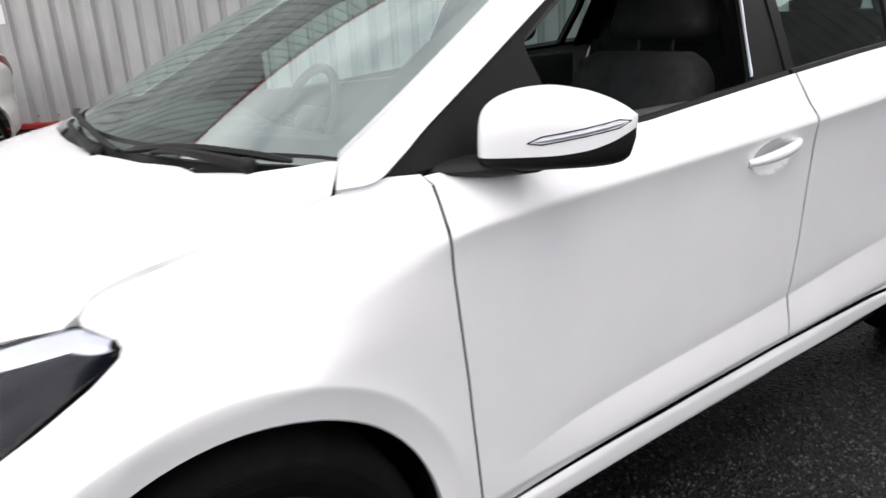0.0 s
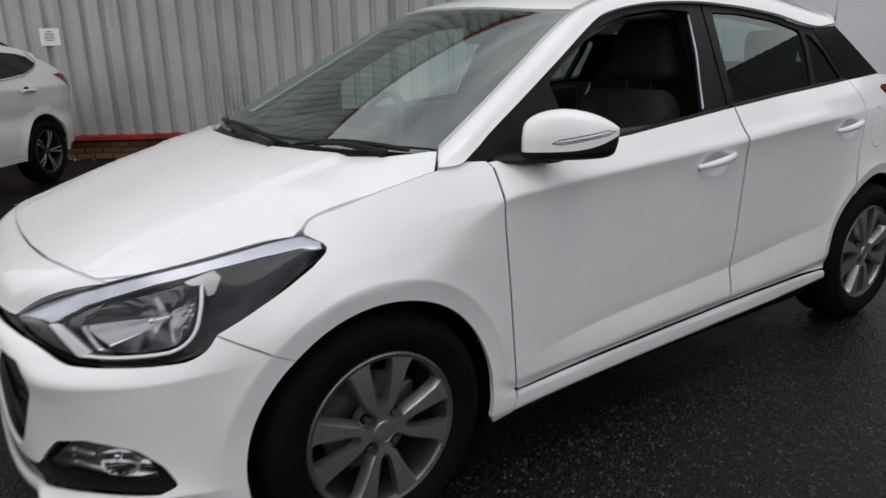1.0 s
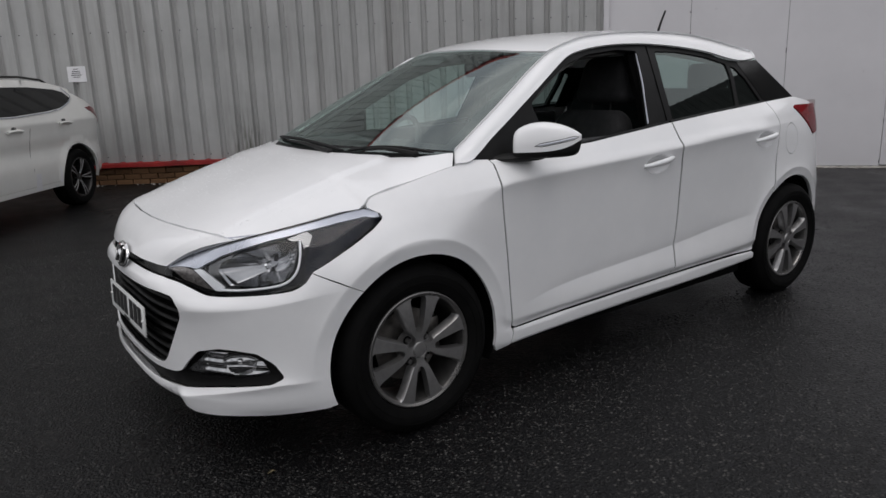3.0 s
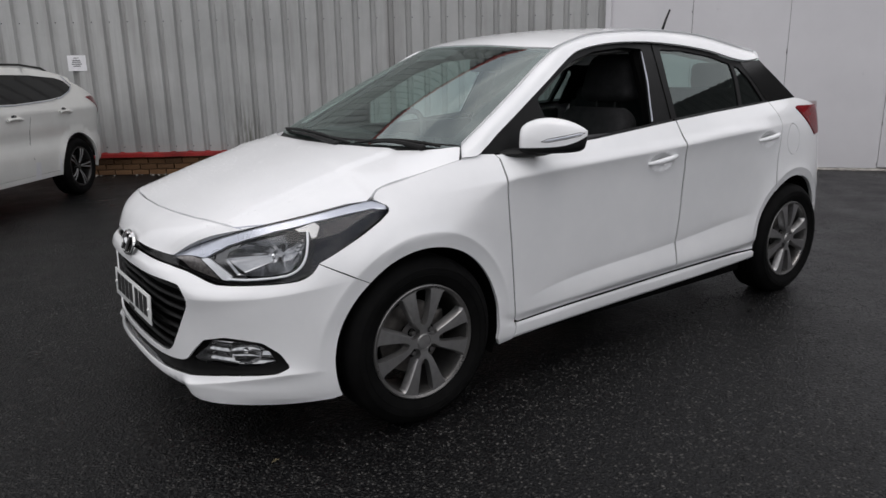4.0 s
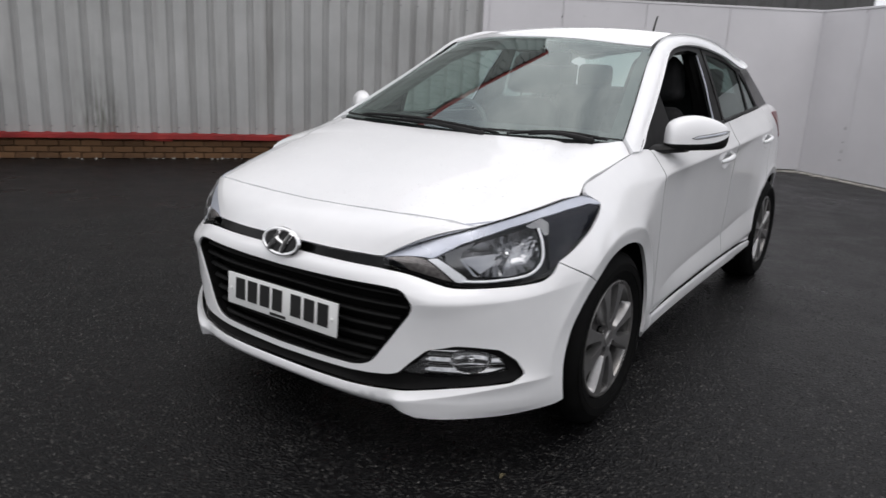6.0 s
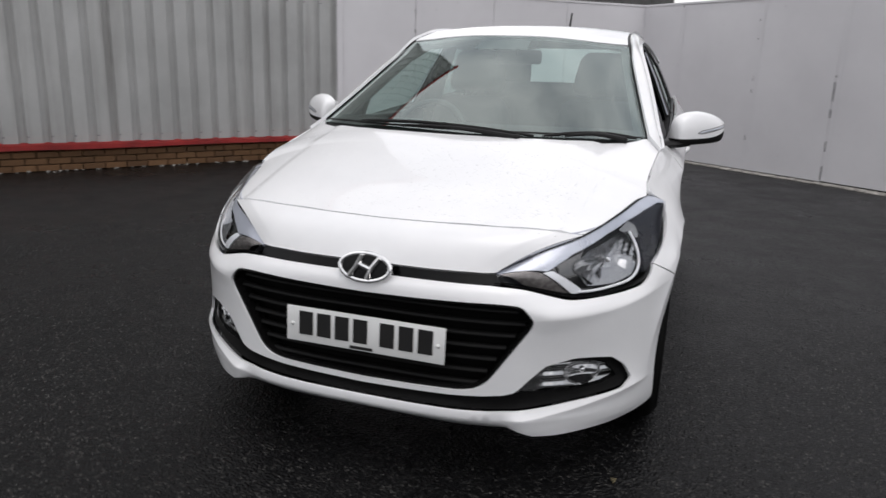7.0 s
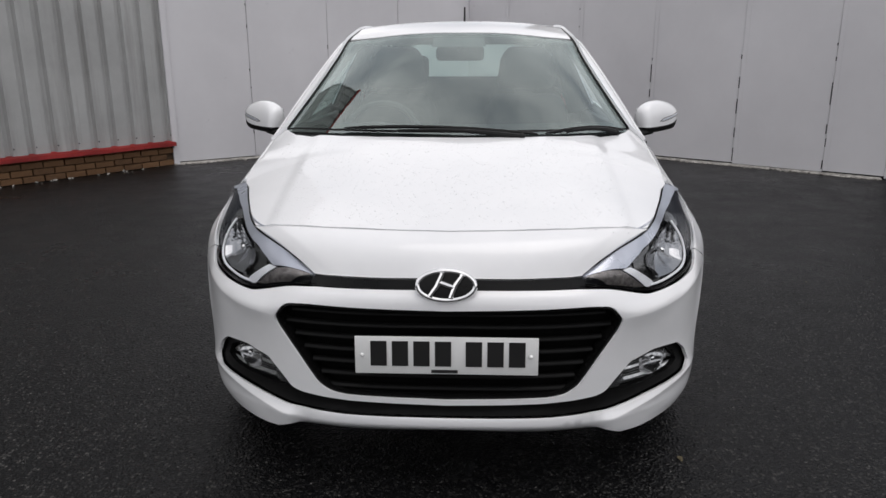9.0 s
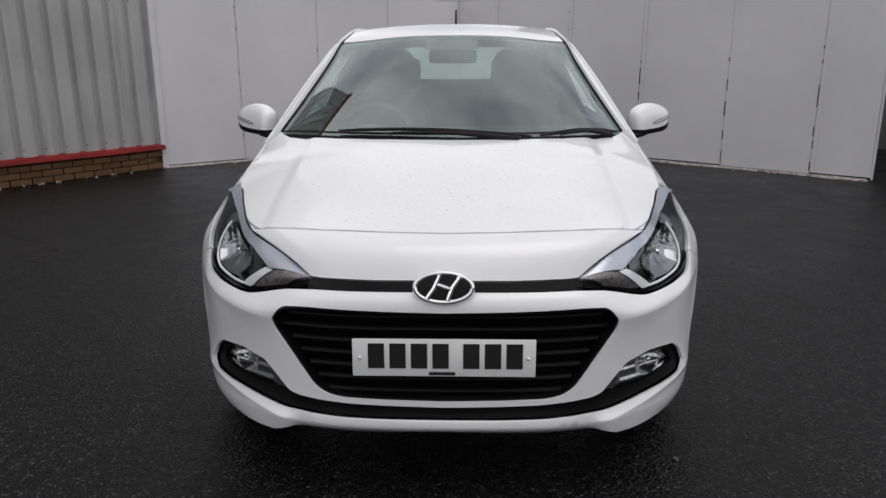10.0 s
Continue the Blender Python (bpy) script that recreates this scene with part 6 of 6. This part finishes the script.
skin("headlining", sheet(lining, mirror_poly([(0, .80), (.30, .855), (.50, .97), (.49, 1.3), (.485, 1.9), (.49, 2.4), (.3, 2.55), (0, 2.56)]), step=0.08, gap=0, depth=0), LINING)
for x in (-.28, .28):
    bm = box(bmesh.new(), (.34, .17, .014), (x, .96, 1.362), .006)
    bm.transform(Matrix.Translation((x, .96, 1.362)) @ Euler((radians(20), 0, 0)).to_matrix().to_4x4() @ Matrix.Translation((-x, -.96, -1.362)))
    part("sun_visor", bm, LINING, car)
for side in (1, -1):
    for nm, y0, y1 in (("door_card", .50, 1.48), ("rear_door_card", 1.53, 2.20)):
        bm = box(bmesh.new(), (.05, y1 - y0, .66), (.705 * side, (y0 + y1) / 2, .655 + (.03 if y0 > 1 else 0)), .02)
        part(nm, bm, TRIM, car)
    bm = bmesh.new()
    pts = [tuple(rail_low(np.array([t]))[0] * np.array([side, 1, 1]) + np.array([-.045 * side, .02, -.01])) for t in (.05, .15, .25, .33, .42, .55, .7, .85)]
    tube(bm, pts, .028, 8)
    part("pillar_trim", bm, LINING, car)
    bm = bmesh.new()
    tube(bm, [(.655 * side, 1.50, .98), (.600 * side, 1.49, 1.15), (.520 * side, 1.48, 1.35)], [.058, .046, .034], 8)
    part("centre_pillar_trim", bm, DARK, car)
    bm = box(bmesh.new(), (.10, .60, .18), (.60 * side, 2.55, .98), .03)
    part("parcel_side", bm, TRIM, car)
    skin("rear_pillar_trim", sheet(glasshouse, [(2.17, 1.06), (2.66, 1.07), (2.45, 1.30), (2.20, 1.31)], step=.05, gap=0, depth=.01, sides=(side,), lift=-.045), DARK)
bm = box(bmesh.new(), (1.15, .48, .03), (0, 2.62, .985), .01)
part("parcel_shelf", bm, TRIM, car)
bm = box(bmesh.new(), (.24, 1.0, .25), (0, .95, .42), .04, None, 3)
part("centre_console", bm, TRIM, car)


# ---- the parked crossover by the cladding wall ----
def build_crossover():
    suv = thing("crossover_car", "pearl white parked crossover car with dark glass and black alloy wheels", "car")
    # local frame: x along the car from the tail to the nose, y to its left, z up; left rear wheel face at y = 0.9
    back = pchip((-.88, -.86, -.80, -.55, -.30, 0.3, 1.2, 2.0), (.72, 1.02, 1.10, 1.40, 1.545, 1.60, 1.625, 1.58))

    # side body as a loft of height profiles
    def flank(x, z):
        x, z = np.asarray(x, float), np.asarray(z, float)
        tail = np.clip((-.20 - x) / .66, 0, 1)
        plan = .905 - .20 * tail ** 2.4
        bel = np.clip((z - 1.06) / .52, 0, 1)
        y = plan - .05 * np.clip((.62 - z) / .4, 0, 1) ** 2 - .215 * bel ** 1.2 - .022 * np.exp(-((z - .74) / .10) ** 2) + .012 * np.exp(-np.abs(z - 1.02) / .04)
        r = np.hypot(x, z - .345)
        y = y + .014 * np.clip((.50 - r) / .05, 0, 1) * (z < .9)
        return np.stack([x, y, z], -1)
    wheel_arch = [(.415 * math.cos(radians(a)), .345 + .415 * math.sin(radians(a))) for a in range(185, -8, -8)]
    front_arch = [(2.646 + .415 * math.cos(radians(a)), .345 + .415 * math.sin(radians(a))) for a in range(185, -8, -8)]
    outline = [(-.66, .40), (-.44, .36)] + wheel_arch + [(.44, .36), (2.18, .36)] + front_arch + [(3.1, .32), (3.42, .36), (3.50, .66), (3.45, .92), (3.05, 1.05), (2.35, 1.12), (1.62, 1.52), (1.1, 1.585), (.57, 1.575), (.12, 1.545), (-.12, 1.505), (-.27, 1.465), (-.27, 1.41), (-.46, 1.295), (-.70, 1.155), (-.86, .99), (-.82, .84), (-.87, .68), (-.82, .47)]
    def settle(pts):
        return [(x + (.10 * min(1, max(0, z - 1.16) / .25) if x < .3 else 0), z - .055 * min(1, max(0, z - 1.2) / .25)) for x, z in pts]
    outline = settle(outline)
    glass = [(-.13, 1.325), (-.04, 1.265), (.20, 1.195), (.48, 1.168), (1.1, 1.142), (2.05, 1.15), (1.58, 1.45), (1.1, 1.505), (.60, 1.500), (.12, 1.465), (-.03, 1.425)]
    glass = [(x, z) for (x, _), (_, z) in zip(glass, settle(glass))]
    m = Matrix((Vector((.78, -.625, 0)).normalized(), Vector((.625, .78, 0)).normalized(), Vector((0, 0, 1)))).transposed().to_4x4()
    left = Vector((.625, .78, 0)).normalized()
    m = Matrix.Translation(Vector((-5.985, .095, 0)) - left * .80) @ m @ Matrix.Scale(.90, 4)

    def put(name, data, mat, parent, sides=True):
        ob = mesh_object(name, data, mat, parent)
        ob.data.transform(m)
        return ob
    for sgn in (1, -1):
        fn = (lambda s: (lambda x, z: flank(x, z) * np.array([1, s, 1])))(sgn)
        put("body_side", sheet(fn, outline, [rounded(glass, .014)], step=.05, gap=0, depth=.03, out=-sgn), OFFWHITE, suv)
        put("side_glass", sheet(fn, shrink(glass, -.01), step=.08, gap=0, depth=0, out=-sgn, lift=-.008), GLASS_BLACK, suv)
        # chrome line under the glass, shut lines and handles
        def seam(name, pts, r, mat, lift=.003):
            bm = bmesh.new()
            tube(bm, [tuple(fn(np.array([x]), np.array([z]))[0] + np.array([0, sgn * lift, 0])) for x, z in pts], r, 6)
            bm.transform(m)
            part(name, bm, mat, suv)
        seam("window_trim", ((-.03, 1.43), (-.14, 1.325), (-.04, 1.255), (.20, 1.185), (.48, 1.158), (1.1, 1.132), (2.05, 1.14)), .007, SATIN)
        seam("shut_line", ((.92, .37), (.95, .55), (.96, .70), (.95, .85), (.92, 1.0), (.88, 1.13)), .0018, DARK, .0)
        seam("door_handle", ((.13, 1.015), (.20, 1.03), (.32, 1.03), (.38, 1.022)), .017, OFFWHITE, .020)
        seam("door_handle", ((1.09, .98), (1.16, .993), (1.28, .993), (1.34, .985)), .017, OFFWHITE, .020)
        # flat dark ovals above the handles, painted as the shade of their recesses
        for hx, hz in ((.255, 1.055), (1.215, 1.018)):
            put("handle_recess_shade", sheet(fn, [(hx + .045 * math.cos(q * math.pi / 10), hz + .016 * math.sin(q * math.pi / 10)) for q in range(20)], step=.03, gap=0, depth=0, out=-sgn, lift=.003), TRIM, suv)
        for x0, x1, z0, z1 in ((.435, .475, .335, .53), (.83, .94, .315, .50)):
            put("tape_patch", sheet(fn, [(x0, z0), (x1, z0), (x1 - .01, z1), (x0 + .01, z1)], step=.05, gap=0, depth=0, out=-sgn, lift=.004), PAPER, suv)
        put("tail_lamp", sheet(fn, [(-.34, 1.175), (-.50, 1.188), (-.71, 1.148), (-.82, 1.02), (-.81, .955), (-.60, 1.07)], step=.04, gap=0, depth=.02, out=-sgn, lift=.006), TAIL_RED, suv)
        put("arch_trim", sheet(fn, [(.435 * math.cos(radians(a)), .345 + .435 * math.sin(radians(a))) for a in range(186, -10, -8)] + wheel_arch[::-1], step=.05, gap=0, depth=.02, out=-sgn, lift=.002), OFFWHITE, suv)
        put("sill_panel", sheet(fn, [(.43, .30), (2.20, .30), (2.20, .355), (.43, .355)], step=.1, gap=0, depth=.02, out=-sgn, lift=.004), OFFWHITE, suv)
        for wx in (0.0, 2.646):
            w = build_wheel(suv, (0, 0, 0), 1, radius=.345, rim=.235, width=.215, spokes=10, wide=1.9, slim=True)
            w.matrix_basis = m @ Matrix.Translation((wx, .885 * sgn, .345)) @ Euler((0, 0, radians(90 if sgn > 0 else -90))).to_matrix().to_4x4() @ pose(0, 0, 0)
    # closed middle: roof, tail and nose across the car
    prof = outline
    spine = [(-.66, .40), (-.82, .47), (-.87, .68), (-.82, .84), (-.86, .99), (-.70, 1.155), (-.46, 1.295), (-.27, 1.41), (-.27, 1.465), (-.12, 1.505), (.12, 1.545), (.57, 1.575), (1.1, 1.585), (1.62, 1.52), (2.35, 1.12), (3.05, 1.05), (3.45, .92), (3.50, .66), (3.42, .36)]
    bm = bmesh.new()
    rows = []
    for x, z in settle(spine):
        yw = float(flank(np.array([x]), np.array([z]))[0][1])
        rows.append([bm.verts.new((x + (-.05 if x < -.5 else .05 if x > 2.4 else 0) * (1 - t * t), yw * t, z + (.05 if -.5 < x < 1.6 else 0) * (1 - t * t))) for t in (-1, -.6, -.2, .2, .6, 1)])
    for a, b in zip(rows, rows[1:]):
        for j in range(5):
            bm.faces.new((a[j], a[j + 1], b[j + 1], b[j]))
    bm.transform(m)
    part("body_top", bm, OFFWHITE, suv)
    # front and rear screens let into the sloping faces
    for name, (x0, z0), (x1, z1) in (("front_screen", (1.68, 1.44), (2.26, 1.165)), ("rear_screen", (-.20, 1.35), (-.52, 1.19))):
        bm = bmesh.new()
        lift = Vector((z0 - z1, 0, abs(x1 - x0))).normalized() * .012
        lift.x *= 1 if x1 > x0 else -1
        rows = [[bm.verts.new(Vector((x0 + (x1 - x0) * q + (-.05 if x1 < 0 else .03) * (1 - t * t), (.60 + .06 * q) * t, z0 + (z1 - z0) * q)) + lift) for t in (-1, -.5, 0, .5, 1)] for q in (0, .5, 1)]
        for a, b in zip(rows, rows[1:]):
            for j in range(4):
                bm.faces.new((a[j], a[j + 1], b[j + 1], b[j]))
        bmesh.ops.solidify(bm, geom=bm.faces[:], thickness=.008)
        bm.transform(m)
        part(name, bm, GLASS_BLACK, suv)
    bm = box(bmesh.new(), (3.6, 1.30, .2), (1.3, 0, .36), .05)
    box(bm, (2.8, 1.0, .75), (.95, 0, .85), .05)
    bm.transform(m)
    part("floor_pan", bm, DARK, suv)
    for sgn in (1, -1):
        bm = bmesh.new()
        tube(bm, [(.02, .62 * sgn, 1.488), (.12, .62 * sgn, 1.525), (.57, .64 * sgn, 1.560), (1.0, .64 * sgn, 1.558), (1.3, .64 * sgn, 1.52)], .014, 8)
        bm.transform(m)
        part("roof_rail", bm, GLOSS_BLACK, suv)
    bm = box(bmesh.new(), (.20, 1.16, .03), (-.08, 0, 1.435), .012)
    bm.transform(m)
    part("spoiler", bm, OFFWHITE, suv)


build_crossover()


def build_litter():
    random.seed(33)
    bm = bmesh.new()
    m = along_wall(WALL_A, WALL_B)
    spots = [m @ Vector((random.uniform(.2, 6.5), -random.uniform(.06, .35), .004)) for _ in range(26)]
    spots += [Vector((random.uniform(.6, 3.2), random.uniform(-1.6, 2.2), .004)) for _ in range(9)]
    for p in spots:
        a, r = random.uniform(0, 6.3), random.uniform(.008, .022)
        d, e = Vector((math.cos(a), math.sin(a), 0)), Vector((-math.sin(a), math.cos(a), 0))
        up = Vector((0, 0, r * .35))
        ring = [p - d * r, p - d * r * .3 + e * r * .5 + up, p + d * r * .5 + e * r * .4 + up * .6, p + d * r * 1.1, p + d * r * .5 - e * r * .4 + up * .4, p - d * r * .3 - e * r * .5 + up * .8]
        mid = bm.verts.new(p + Vector((0, 0, r * .12)))
        vs = [bm.verts.new(q) for q in ring]
        for k in range(6):
            bm.faces.new((mid, vs[k], vs[(k + 1) % 6]))
    bmesh.ops.solidify(bm, geom=bm.faces[:], thickness=.0008)
    tagged(part("fallen_leaves", bm, LEAF), "small pale fallen leaves on the wet asphalt", "leaves", kind="stuff")


build_litter()


# ---- rain beads on the upward faces of the hatchback ----
def build_beads():
    random.seed(21)
    ball = bmesh.new()
    bmesh.ops.create_icosphere(ball, subdivisions=1, radius=1.0)
    bv = np.array([tuple(v.co) for v in ball.verts])
    bf = [[v.index for v in f.verts] for f in ball.faces]
    ball.free()
    spots = []
    for f, count, x0, y0, y1 in ((roof, 900, .50, .95, 2.4), (hood, 2200, .68, -.62, .20)):
        k = 0
        while k < count:
            x, y = random.uniform(-x0, x0), random.uniform(y0, y1)
            if f is hood and (abs(x) > .57 + .2 * (y + .4) or y > -.06 + .55 * max(0, abs(x) - .25) or random.random() < .35 * (y + .62)):
                continue
            if f is roof and y < roof_front(x) + .02:
                continue
            spots.append((f, x, y))
            k += 1
    verts, faces = [], []
    for f in (roof, hood):
        xy = np.array([(x, y) for g, x, y in spots if g is f])
        ps, ns = f(xy[:, 0], xy[:, 1]), surface_normals(f, xy[:, 0], xy[:, 1])
        for p, q in zip(ps, ns):
            nn = Vector(q) if q[2] > 0 else -Vector(q)
            r = random.uniform(.0007, .0020) * random.choice((1, 1, 1, 1.5))
            mm = np.array(Matrix.Translation(p) @ nn.to_track_quat("Z", "Y").to_matrix().to_4x4() @ Matrix.Diagonal((r * random.uniform(.8, 1.5), r, r * .4, 1)))
            base = len(verts)
            verts += [tuple(v) for v in bv @ mm[:3, :3].T + mm[:3, 3]]
            faces += [tuple(base + i for i in t) for t in bf]
    data = bpy.data.meshes.new("rain_beads")
    data.from_pydata(verts, [], faces)
    data.shade_smooth()
    tagged(mesh_object("rain_beads", data, WATER), "rain drops beaded on the bonnet and roof", "water drops", kind="stuff")


build_beads()


# ---- bricks of the plinth, laid last ----
def build_bricks():
    random.seed(12)
    shapes = []
    for k in range(4):
        bm = box(bmesh.new(), (.212 + random.uniform(-.003, .003), .05, .063), (0, 0, 0), .004, None, 1)
        data = bpy.data.meshes.new("brick")
        bm.to_mesh(data)
        bm.free()
        data.materials.append(BRICK)
        shapes.append(data)
    for row in range(4):
        z = .004 + .0375 + row * .0725
        x = WALL_LEN - .11 - (.112 if row % 2 else 0)
        while x > WALL_LEN - 9.2:
            ob = new("brick", random.choice(shapes))
            ob.parent = wall_cladding
            ob.matrix_basis = WALL_M @ pose(x, .006 + random.uniform(-.002, .002), z - .004, random.uniform(-.6, .6), random.uniform(-.3, .3), random.uniform(-.6, .6))
            x -= .2245


build_bricks()
